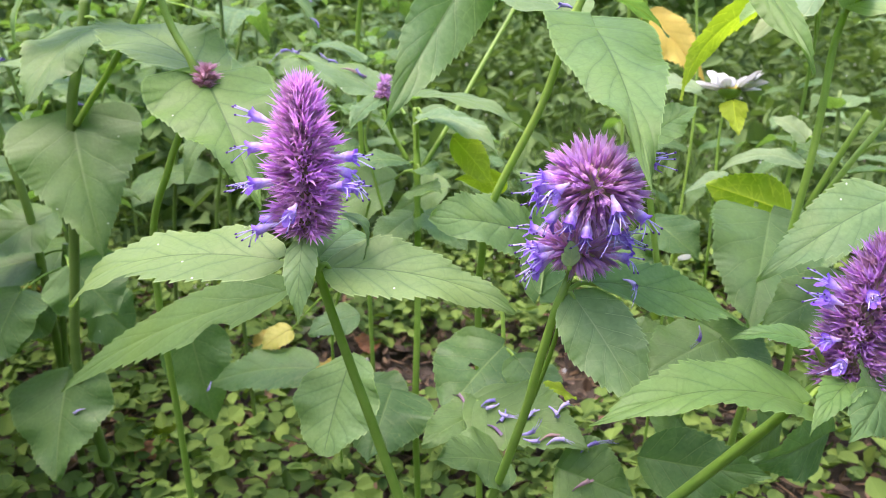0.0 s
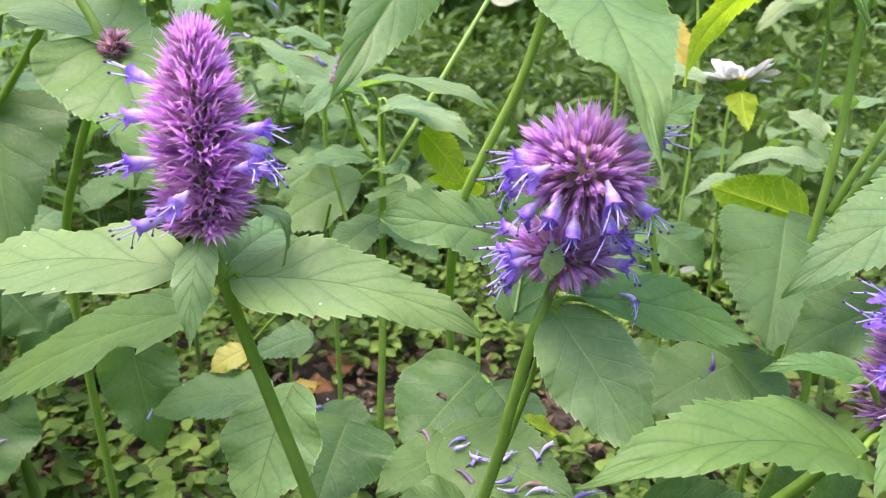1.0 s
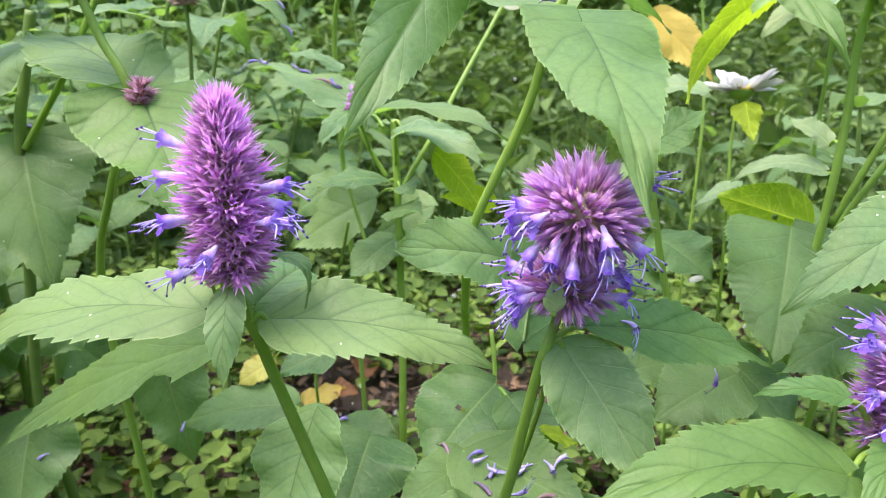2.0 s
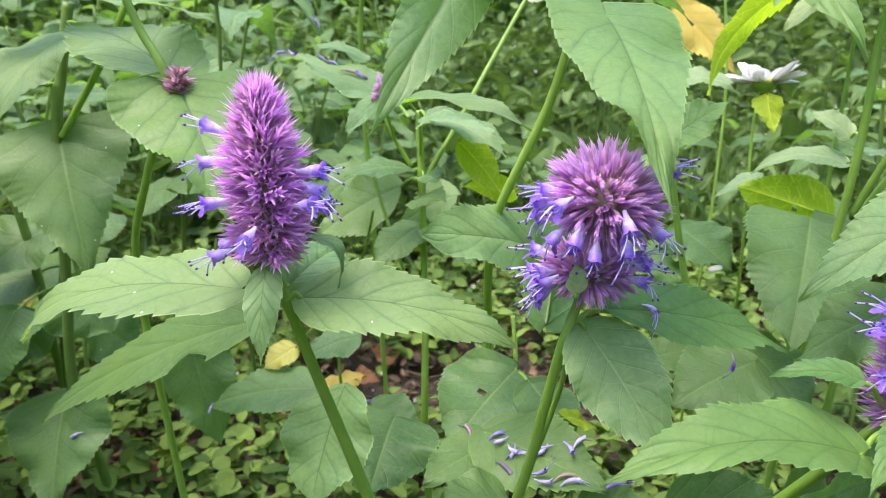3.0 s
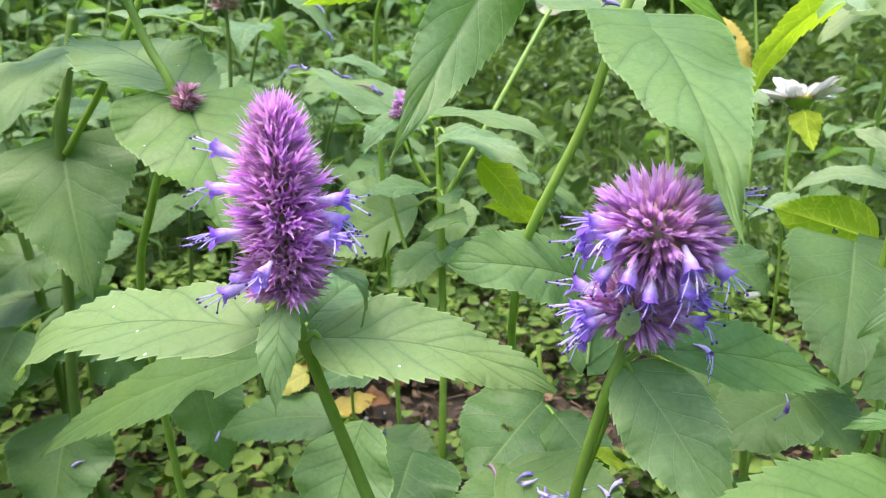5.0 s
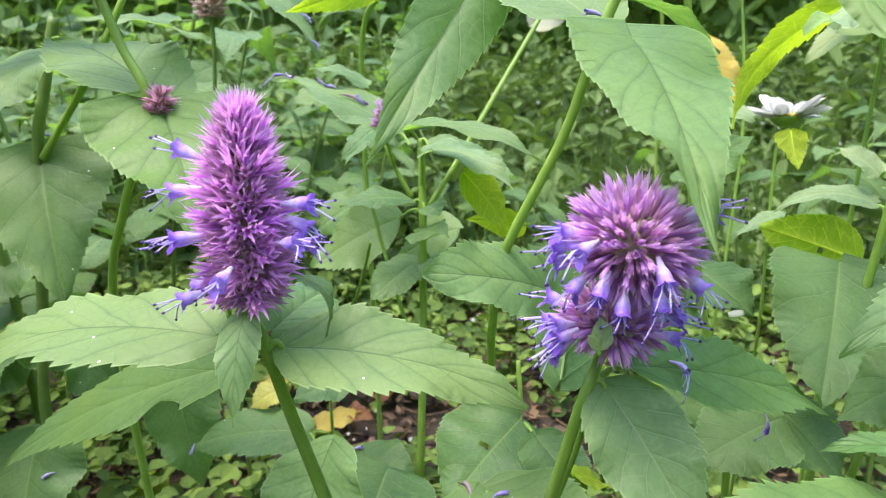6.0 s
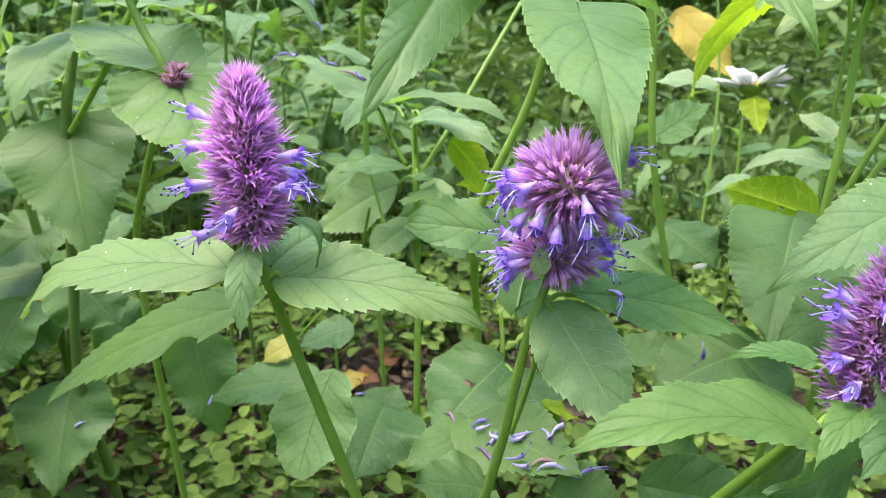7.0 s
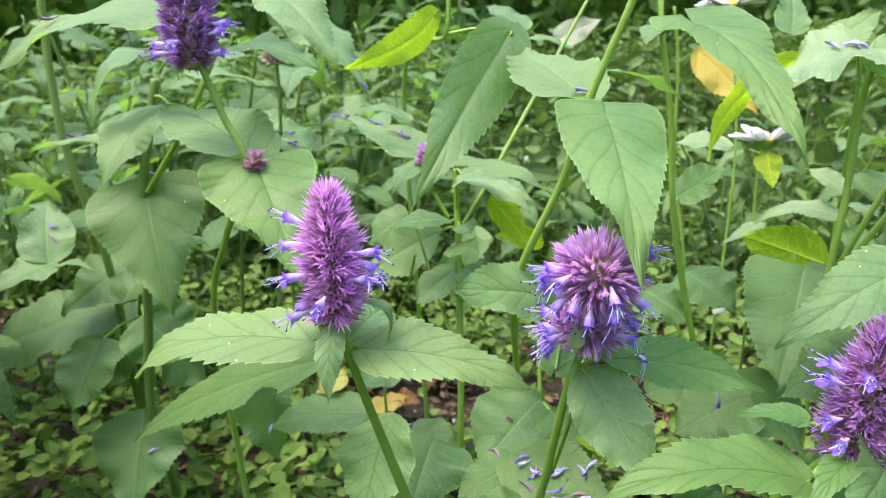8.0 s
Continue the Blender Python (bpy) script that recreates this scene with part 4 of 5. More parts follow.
leaf(hyssop_e, (-0.0260, 0.4500, 0.2430), (-0.0560, 0.4400, 0.2340), (-0.10, -0.45, 0.88), 0.0250, LEAF, label="dull pale leaf low on the plant", arch=0.06, belly=0.5, point=0.8, teeth=12)
leaf(hyssop_e, (-0.0930, 0.5500, 0.1880), (-0.1150, 0.5400, 0.1760), (-0.15, -0.60, 0.78), 0.0230, LEAF_LIME, label="small yellowed leaf low on the plant", stalk=(-0.0500, 0.5500, 0.2300), arch=0.06, belly=0.5, point=0.8, teeth=10)
stem(hyssop_e, [(-0.0239, 0.5219, 0.3000), (-0.0350, 0.5380, 0.2650), (-0.0500, 0.5500, 0.2300), (-0.0620, 0.5560, 0.1800)], 0.0009, 0.0013, True, name="side_shoot", foot=(0.0, 0.02))

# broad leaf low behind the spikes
leaf(hyssop_e, (0.0774, 0.3857, 0.3146), (0.0240, 0.3377, 0.3384), (0.65, -0.40, 0.65), 0.0364, LEAF_YOUNG_LIT, stalk=(0.0857, 0.4004, 0.2936), arch=0.06, fold=0.05, belly=0.5, point=0.6, teeth=19)

# ---- tall hyssop on the other side, a spike above its last leaves ----
hyssop_f = thing("hyssop_plant", (-0.090, 0.420, 0.0), "tall hyssop plant with a dark violet spike above broad leaves", "plant")
stem(hyssop_f, [(-0.1106, 0.3780, 0.4538), (-0.1060, 0.3778, 0.4470), (-0.0970, 0.3775, 0.4200), (-0.0880, 0.3772, 0.3930), (-0.1130, 0.3970, 0.3502), (-0.1412, 0.4279, 0.2893)], 0.0015, 0.0022, True, foot=(-0.02, 0.06), nodes=[(-0.0841, 0.3774, 0.3960)])
spike(hyssop_f, (-0.1098, 0.3768, 0.4460), (-0.1117, 0.3894, 0.5134), 0.0165, ((0, 0.62), (0.15, 0.95), (0.5, 1.0), (0.8, 0.8), (1.0, 0.4)), 290, tone=CALYX_DARK,
      florets=((0.12, 80, -5), (0.10, -80, -5), (0.22, 5, -20), (0.16, 95, 5), (0.2, -75, 5), (0.3, -95, 0)), seed=31)
leaf(hyssop_f, (-0.0835, 0.3776, 0.3965), (-0.0474, 0.3247, 0.3462), (0.20, -0.60, 0.77), 0.0604, LEAF_FINE, stalk=(-0.0841, 0.3772, 0.3954), arch=0.05, fold=0.06, belly=0.16, point=1.1, teeth=22, jag=0.6)
leaf(hyssop_f, (-0.0839, 0.3826, 0.3959), (-0.1611, 0.4435, 0.4188), (0.10, -0.24, 0.97), 0.0533, LEAF_YOUNG_LIT, stalk=(-0.0841, 0.3772, 0.3954), arch=0.08, fold=0.08, belly=0.5, point=0.85, teeth=20)
leaf(hyssop_f, (-0.1080, 0.4200, 0.4530), (-0.0500, 0.4000, 0.4410), (0.05, -0.22, 0.97), 0.0330, LEAF_MATURE_SHADED, stalk=(-0.1060, 0.3790, 0.4440), arch=0.10, fold=0.1, belly=0.5, point=0.9)
spike(hyssop_f, (-0.0822, 0.3715, 0.3922), (-0.0805, 0.3740, 0.4005), 0.0062, ((0, 0.8), (0.5, 1.0), (1.0, 0.8)), 36, True, lean=(5, 60), florets=((0.3, 118, 10),), seed=5, tone=CALYX_BROWN, label="small half-open side spike")

# ---- hyssops on the spike's own side, broad leaves strewn with florets ----
hyssop_g = thing("hyssop_plant", (-0.200, 0.560, 0.0), "broad-leaved hyssop plant with florets fallen on it", "plant")
stem(hyssop_g, [(-0.2015, 0.5169, 0.4341), (-0.2124, 0.5132, 0.3910), (-0.2209, 0.5128, 0.3580), (-0.2399, 0.5208, 0.2522), (-0.2587, 0.5344, 0.1649)], 0.0030, 0.0036, True, foot=(0.0, 0.03), mat=STEM_FAR_SHADED)
stem(hyssop_g, [(-0.3140, 0.5750, 0.5000), (-0.3185, 0.5750, 0.4300), (-0.3180, 0.5780, 0.3700), (-0.3080, 0.5900, 0.2700)], 0.0027, 0.0034, True, foot=(-0.01, 0.03), mat=STEM_FAR_SHADED)
stem(hyssop_g, [(-0.1531, 0.5046, 0.4443), (-0.1755, 0.5003, 0.4035), (-0.2034, 0.5082, 0.3710), (-0.2181, 0.5119, 0.3539)], 0.0018, 0.0022, False, name="side_shoot")
leaf(hyssop_g, (-0.1822, 0.4933, 0.4180), (-0.2040, 0.4294, 0.3710), (-0.17, -0.54, 0.82), 0.0496, stalk=(-0.2017, 0.5134, 0.4226), arch=0.12, fold=0.1, belly=0.5, point=0.95)
leaf(hyssop_g, (-0.2234, 0.5181, 0.3591), (-0.1917, 0.4696, 0.2727), (0.14, -0.84, 0.52), 0.0869, LEAF_MATURE_SHADED, stalk=(-0.2195, 0.5153, 0.3659), arch=0.05, fold=0.10, belly=0.25, point=1.1, teeth=22, jag=1.1, wave=0.025)
leaf(hyssop_g, (-0.1779, 0.5032, 0.4491), (-0.2166, 0.4550, 0.4089), (-0.29, -0.47, 0.84), 0.0299, stalk=(-0.1994, 0.5183, 0.4379), arch=0.3, fold=0.15, belly=0.5)
leaf(hyssop_g, (-0.2194, 0.5111, 0.3866), (-0.3311, 0.5484, 0.3796), (-0.07, -0.02, 1.00), 0.0320, stalk=(-0.2124, 0.5132, 0.3910), arch=0.08, fold=0.1)
leaf(hyssop_g, (-0.1978, 0.5597, 0.4353), (-0.1361, 0.5835, 0.4205), (0.25, -0.03, 0.97), 0.0307, arch=0.06, fold=0.05, belly=0.5)
leaf(hyssop_g, (-0.1437, 0.6423, 0.4793), (-0.0671, 0.6094, 0.4099), (0.55, -0.34, 0.76), 0.0563, arch=0.08, fold=0.06)
leaf(hyssop_g, (-0.1287, 0.4326, 0.4748), (-0.2432, 0.4106, 0.4461), (-0.20, -0.40, 0.90), 0.0520, stalk=(-0.1506, 0.4610, 0.4731), arch=0.12, fold=0.06, belly=0.4)
leaf(hyssop_g, (-0.1265, 0.6112, 0.3688), (-0.1909, 0.6288, 0.3828), (0.15, -0.23, 0.96), 0.0582, arch=0.05, belly=0.5, point=0.88)
leaf(hyssop_g, (-0.1394, 0.5805, 0.3416), (-0.0897, 0.5930, 0.2940), (0.70, -0.26, 0.66), 0.0516, arch=0.05, belly=0.5, point=0.88)
leaf(hyssop_g, (-0.3307, 0.5428, 0.2909), (-0.3507, 0.5848, 0.3337), (0.29, -0.61, 0.74), 0.0450, arch=0.05, belly=0.5, point=0.88, teeth=15)
leaf(hyssop_g, (-0.3284, 0.5431, 0.2908), (-0.3545, 0.4940, 0.2776), (0.01, -0.27, 0.96), 0.0424, arch=0.06, belly=0.5)
leaf(hyssop_g, (-0.3239, 0.5429, 0.2884), (-0.2811, 0.5269, 0.2884), (-0.02, -0.05, 1.00), 0.0136, arch=0.1, teeth=9)
stem(hyssop_g, [(-0.1462, 0.6200, 0.4400), (-0.1470, 0.6205, 0.4100), (-0.1520, 0.6220, 0.3500), (-0.1560, 0.6250, 0.2600)], 0.0013, 0.0020, True, foot=(0.0, 0.02), mat=STEM_FAR_SHADED)
spike(hyssop_g, (-0.1462, 0.6200, 0.4370), (-0.1460, 0.6195, 0.4490), 0.0125, ((0, 0.8), (0.5, 1.0), (1.0, 0.8)), 60, True, lean=(8, 60), seed=41, tone=CALYX_DRY, label="dried brownish flower whorl")
hyssop_h = thing("hyssop_plant", (-0.340, 0.640, 0.0), "low hyssop plant with large dull green leaves", "plant")
stem(hyssop_h, [(-0.2866, 0.5968, 0.2436), (-0.2991, 0.5964, 0.1770), (-0.3030, 0.5957, 0.1066)], 0.0022, 0.0028, True, foot=(0.01, 0.03), mat=STEM_FAR_SHADED)
leaf(hyssop_h, (-0.3151, 0.5996, 0.2291), (-0.4441, 0.5616, 0.1878), (-0.14, -0.46, 0.88), 0.0870, LEAF_MATURE_SHADED, label="broad dull green leaf with one small bite", stalk=(-0.2867, 0.5953, 0.2387), arch=0.06, fold=0.04, belly=0.45, point=0.85)
leaf(hyssop_h, (-0.2963, 0.6031, 0.2684), (-0.3388, 0.5575, 0.2380), (0.04, -0.58, 0.81), 0.0596, LEAF_MATURE_SHADED, stalk=(-0.2865, 0.5997, 0.2533), arch=0.06, belly=0.5)
leaf(hyssop_h, (-0.3053, 0.5553, 0.2178), (-0.3119, 0.5096, 0.1729), (-0.09, -0.69, 0.72), 0.0615, LEAF_MATURE_SHADED, stalk=(-0.2895, 0.5907, 0.2243), arch=0.05, belly=0.5, point=0.88)
leaf(hyssop_h, (-0.2637, 0.5558, 0.2382), (-0.2288, 0.5485, 0.2000), (0.57, -0.53, 0.63), 0.0716, LEAF_MATURE_SHADED, stalk=(-0.2868, 0.5939, 0.2339), arch=0.05, belly=0.5, point=0.88)
leaf(hyssop_h, (-0.2722, 0.5452, 0.1543), (-0.2664, 0.4923, 0.0876), (-0.05, -0.78, 0.62), 0.0797, LEAF_MATURE_SHADED, arch=0.05, fold=0.05, belly=0.38, point=0.85, teeth=20)
leaf(hyssop_h, (-0.1851, 0.5789, 0.1777), (-0.1691, 0.5722, 0.0895), (0.15, -0.98, 0.10), 0.0590, LEAF_MATURE_SHADED, arch=0.04, fold=0.04, belly=0.4, point=0.95)
leaf(hyssop_h, (-0.0694, 0.5197, 0.1697), (-0.1590, 0.5337, 0.1474), (-0.28, -0.36, 0.89), 0.0430, LEAF_MATURE_SHADED, stalk=(-0.0592, 0.4988, 0.1682), arch=0.08, fold=0.06, belly=0.5, point=0.88)
leaf(hyssop_h, (-0.0292, 0.4736, 0.1827), (0.0093, 0.4415, 0.1744), (-0.11, -0.37, 0.92), 0.0385, LEAF_MATURE_SHADED, arch=0.05, belly=0.5, point=0.88)
leaf(hyssop_h, (-0.0021, 0.4110, 0.2120), (-0.0114, 0.3625, 0.1939), (0.17, -0.37, 0.91), 0.0556, LEAF_MATURE_SHADED, arch=0.05, belly=0.4, point=0.88)

# ---- low leaves under the rounded spike ----
hyssop_i = thing("hyssop_plant", (0.050, 0.430, 0.0), "low hyssop shoot with broad leaves and fallen florets", "plant")
stem(hyssop_i, [(0.0633, 0.4312, 0.2626), (0.0644, 0.4227, 0.2363), (0.0593, 0.4120, 0.2042)], 0.0012, 0.0016, True, foot=(0.0, 0.02))
leaf(hyssop_i, (0.0642, 0.4177, 0.2371), (0.0303, 0.3773, 0.2161), (-0.03, -0.44, 0.90), 0.0629, LEAF_MATURE_SHADED, label="broad green leaf with a small bitten hole", stalk=(0.0638, 0.4227, 0.2363), arch=0.04, fold=0.03, belly=0.4, point=0.7, teeth=19, bite=(0.42, 0.43))
leaf(hyssop_i, (0.0711, 0.4067, 0.2345), (0.0914, 0.3759, 0.2170), (0.21, -0.38, 0.90), 0.0344, LEAF_MATURE_SHADED, stalk=(0.0637, 0.4217, 0.2333), arch=0.05, belly=0.5, point=0.88)
leaf(hyssop_i, (0.0554, 0.3707, 0.2236), (0.0192, 0.3409, 0.2194), (0.04, -0.18, 0.98), 0.0316, LEAF_MATURE_SHADED, stalk=(0.0592, 0.4110, 0.2013), arch=0.05, belly=0.5, point=0.8)
leaf(hyssop_i, (0.0473, 0.3672, 0.2305), (0.0969, 0.3181, 0.2328), (-0.31, -0.27, 0.91), 0.0425, LEAF_MATURE_SHADED, stalk=(0.0575, 0.4022, 0.2069), arch=0.03, belly=0.5, point=0.8)
leaf(hyssop_i, (0.0587, 0.3140, 0.2268), (0.0280, 0.2960, 0.2418), (0.49, -0.11, 0.87), 0.0335, LEAF_MATURE_SHADED, arch=0.06, belly=0.5, point=0.8)
leaf(hyssop_i, (0.0852, 0.3233, 0.2183), (0.1184, 0.3122, 0.2106), (-0.15, -0.82, 0.55), 0.0399, LEAF_MATURE_SHADED, arch=0.05, belly=0.5, point=0.88)
leaf(hyssop_i, (0.0861, 0.3799, 0.2304), (0.1040, 0.3878, 0.2191), (0.50, 0.08, 0.86), 0.0169, LEAF_YELLOW, arch=0.05)

# ---- stand of hyssop on the daisy's side ----
hyssop_j = thing("hyssop_plant", (0.190, 0.360, 0.0), "hyssop plant with large overlapping green leaves", "plant")
stem(hyssop_j, [(0.2857, 0.4474, 0.3704), (0.2653, 0.4471, 0.3407), (0.2484, 0.4542, 0.3007), (0.2432, 0.4509, 0.2590), (0.2455, 0.4443, 0.2059)], 0.0016, 0.0022, True, foot=(-0.02, 0.05))
leaf(hyssop_j, (0.2376, 0.3539, 0.3439), (0.1701, 0.3317, 0.3104), (-0.18, -0.61, 0.77), 0.0333, LEAF_YOUNG_LIT, arch=0.09, fold=0.06, belly=0.45)
leaf(hyssop_j, (0.2270, 0.4556, 0.3087), (0.1900, 0.3808, 0.2633), (0.05, -0.54, 0.84), 0.0674, LEAF_MATURE_SHADED, stalk=(0.2451, 0.4512, 0.2920), arch=0.04, fold=0.06, belly=0.28, point=0.8, teeth=22)
leaf(hyssop_j, (0.2156, 0.3381, 0.3058), (0.1791, 0.3476, 0.2766), (-0.64, -0.30, 0.71), 0.0392, LEAF_MATURE_SHADED, arch=0.06, fold=0.05)
leaf(hyssop_j, (0.1805, 0.3929, 0.2537), (0.1362, 0.3751, 0.2392), (-0.14, -0.40, 0.91), 0.0464, LEAF_MATURE_SHADED, arch=0.05, belly=0.5, point=0.88)
leaf(hyssop_j, (0.1792, 0.4146, 0.2558), (0.2104, 0.3841, 0.2212), (0.35, -0.52, 0.78), 0.0484, LEAF_MATURE_SHADED, arch=0.05, belly=0.5, point=0.88)
leaf(hyssop_j, (0.1233, 0.3181, 0.2280), (0.1787, 0.3095, 0.2242), (-0.12, -0.92, 0.37), 0.0340, LEAF_MATURE_SHADED, arch=0.06, belly=0.5)
leaf(hyssop_j, (0.1635, 0.4896, 0.2951), (0.1902, 0.4636, 0.2753), (0.18, -0.47, 0.86), 0.0463, LEAF_MATURE_SHADED, arch=0.05, belly=0.5, point=0.8)
leaf(hyssop_j, (0.1362, 0.4841, 0.2831), (0.1610, 0.4603, 0.2700), (0.10, -0.40, 0.91), 0.0397, LEAF_MATURE_SHADED, arch=0.05, belly=0.5, point=0.8)
leaf(hyssop_j, (0.1305, 0.4268, 0.2371), (0.1704, 0.4396, 0.2373), (0.10, -0.33, 0.94), 0.0280, LEAF_MATURE_SHADED, arch=0.05, belly=0.5, point=0.8)
hyssop_k = thing("hyssop_plant", (0.150, 0.460, 0.0), "tall hyssop plant with sunlit toothed leaves", "plant")
stem(hyssop_k, [(0.1322, 0.4454, 0.4857), (0.1329, 0.4348, 0.4503), (0.1390, 0.4314, 0.4015), (0.1415, 0.4269, 0.3506), (0.1546, 0.4283, 0.2802), (0.1716, 0.4345, 0.2241)], 0.0016, 0.002, True, foot=(0.02, 0.03))
leaf(hyssop_k, (0.1390, 0.3930, 0.4560), (0.1580, 0.2793, 0.4080), (0.05, -0.39, 0.92), 0.0440, LEAF_FINE, stalk=(0.1323, 0.4348, 0.4503), arch=0.08, fold=0.1, belly=0.2, point=1.1, hook=0.03, lobe=0.10, teeth=24, jag=0.5)
leaf(hyssop_k, (0.1311, 0.4465, 0.4548), (0.1228, 0.4216, 0.4451), (-0.10, -0.33, 0.94), 0.0138, arch=0.1, teeth=9, point=0.8)
leaf(hyssop_k, (0.1480, 0.4494, 0.3560), (0.1740, 0.4451, 0.3735), (-0.57, -0.47, 0.67), 0.0290, LEAF_FINE, stalk=(0.1420, 0.4280, 0.3523), arch=0.05, belly=0.35, point=0.72, teeth=12)
leaf(hyssop_k, (0.1868, 0.4859, 0.3790), (0.1537, 0.4933, 0.3815), (0.02, -0.36, 0.93), 0.0220, LEAF_PALE_LIT, arch=0.08, teeth=12, belly=0.5, point=0.8)
hyssop_l = thing("hyssop_plant", (0.270, 0.420, 0.0), "sunlit hyssop plant beside the daisies", "plant")
stem(hyssop_l, [(0.2451, 0.4402, 0.4244), (0.2409, 0.4387, 0.4033), (0.2385, 0.4366, 0.3626), (0.2344, 0.4377, 0.3152)], 0.0018, 0.0022, True, foot=(-0.02, 0.04))
stem(hyssop_l, [(0.3140, 0.6150, 0.4450), (0.3130, 0.6140, 0.4050), (0.3080, 0.6120, 0.3200), (0.3020, 0.6080, 0.2200)], 0.0012, 0.0018, True, foot=(0.0, 0.02))
stem(hyssop_l, [(0.2596, 0.4266, 0.3736), (0.2502, 0.4293, 0.3510), (0.2394, 0.4382, 0.3150)], 0.0014, 0.0018, False, name="side_shoot")
leaf(hyssop_l, (0.2520, 0.4330, 0.4330), (0.1940, 0.4520, 0.4190), (-0.20, -0.30, 0.92), 0.0500, LEAF_PALE_LIT, stalk=(0.2451, 0.4398, 0.4229), arch=0.16, fold=0.1, belly=0.5, point=0.88, teeth=17, wave=0.12, jag=1.9)
leaf(hyssop_l, (0.2443, 0.4358, 0.4276), (0.3002, 0.4476, 0.4276), (0.07, -0.35, 0.93), 0.0398, LEAF_YOUNG_LIT, stalk=(0.2451, 0.4398, 0.4229), arch=0.14, fold=0.1, belly=0.5, point=0.88)
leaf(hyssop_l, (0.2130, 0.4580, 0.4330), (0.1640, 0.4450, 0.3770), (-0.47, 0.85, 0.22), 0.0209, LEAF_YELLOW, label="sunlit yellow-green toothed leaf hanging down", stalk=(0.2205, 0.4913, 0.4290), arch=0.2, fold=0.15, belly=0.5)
leaf(hyssop_l, (0.2563, 0.4859, 0.3322), (0.2086, 0.5016, 0.3239), (-0.26, -0.32, 0.91), 0.0185, LEAF_PALE_LIT, stalk=(0.2601, 0.4790, 0.3264), arch=0.2, fold=0.06, belly=0.45)
leaf(hyssop_l, (0.2184, 0.5117, 0.3209), (0.1898, 0.5058, 0.3079), (-0.31, -0.40, 0.86), 0.0118, LEAF_PALE_LIT, arch=0.06, fold=0.06, belly=0.45, teeth=10)
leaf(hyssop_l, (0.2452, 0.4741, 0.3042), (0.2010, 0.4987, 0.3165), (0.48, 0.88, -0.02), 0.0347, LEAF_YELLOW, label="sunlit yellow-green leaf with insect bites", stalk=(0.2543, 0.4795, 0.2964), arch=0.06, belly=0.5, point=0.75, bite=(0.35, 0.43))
leaf(hyssop_l, (0.2591, 0.4909, 0.3469), (0.2405, 0.5046, 0.3600), (0.07, -0.64, 0.76), 0.0180, LEAF_PALE_LIT, stalk=(0.2589, 0.4808, 0.3485), arch=0.1, fold=0.2, teeth=12)
leaf(hyssop_l, (0.2572, 0.4783, 0.3411), (0.2679, 0.4566, 0.3372), (0.10, -0.13, 0.99), 0.0169, LEAF_PALE_LIT, stalk=(0.2572, 0.4788, 0.3426), arch=0.1, fold=0.2, teeth=12)
leaf(hyssop_l, (0.2390, 0.5505, 0.4442), (0.2468, 0.5815, 0.4743), (0.10, -0.71, 0.70), 0.0235, LEAF_YOUNG_LIT, arch=0.05, teeth=12)
leaf(hyssop_l, (0.3050, 0.6050, 0.4330), (0.2560, 0.5960, 0.4020), (-0.35, -0.45, 0.82), 0.0300, LEAF_PALE_LIT, stalk=(0.3130, 0.6140, 0.4050), arch=0.10, fold=0.1, belly=0.5, point=0.85)
leaf(hyssop_l, (0.2619, 0.5681, 0.4238), (0.3247, 0.6166, 0.4559), (-0.08, -0.47, 0.88), 0.0370, LEAF_YOUNG_LIT, arch=0.06)

# ---- lit leaves at the head of the shoot ----
hyssop_m = thing("hyssop_plant", (0.000, 0.600, 0.0), "hyssop shoot with a glowing yellow-green top leaf", "plant")
stem(hyssop_m, [(0.0045, 0.5612, 0.5011), (0.0027, 0.5576, 0.4551), (-0.0219, 0.5840, 0.4476), (-0.0397, 0.6107, 0.4033)], 0.0016, 0.002, True, foot=(0.0, 0.03))
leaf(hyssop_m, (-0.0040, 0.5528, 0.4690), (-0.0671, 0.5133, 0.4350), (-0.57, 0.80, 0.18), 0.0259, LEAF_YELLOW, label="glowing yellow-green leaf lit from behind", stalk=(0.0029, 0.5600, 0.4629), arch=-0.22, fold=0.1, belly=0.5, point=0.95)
leaf(hyssop_m, (-0.0953, 0.4717, 0.4870), (-0.0479, 0.4321, 0.4416), (0.29, -0.55, 0.78), 0.0385, arch=0.08, fold=0.06)
leaf(hyssop_m, (0.0603, 0.7424, 0.4532), (0.0222, 0.7666, 0.4787), (0.20, -0.54, 0.81), 0.0328, arch=0.05)
leaf(hyssop_m, (0.0976, 0.6583, 0.4382), (0.0477, 0.6761, 0.4471), (0.12, -0.14, 0.98), 0.0242, arch=0.08, belly=0.5)

# ---- daisies ----
daisy_a = thing("daisy", (0.200, 0.500, 0.0), "white daisy with a yellow disc on a thin stem", "daisy", "daisies")
stem(daisy_a, [(0.2192, 0.5296, 0.3694), (0.2154, 0.5239, 0.3460), (0.2117, 0.5111, 0.2880), (0.2102, 0.5073, 0.2439)], 0.0008, 0.001, True, foot=(0.0, 0.03))
daisy_head(daisy_a, (0.2218, 0.5315, 0.3749), (0.04, 0.20, 0.98), 0.0240, 21, 3)
leaf(daisy_a, (0.2171, 0.5103, 0.3688), (0.2176, 0.4947, 0.3499), (-0.05, 0.77, -0.64), 0.0180, LEAF_YELLOW, arch=0.05, teeth=7, belly=0.22, point=0.9)
daisy_b = thing("daisy", (0.170, 0.520, 0.0), "white daisy with a yellow disc, above the others", "daisy", "daisies")
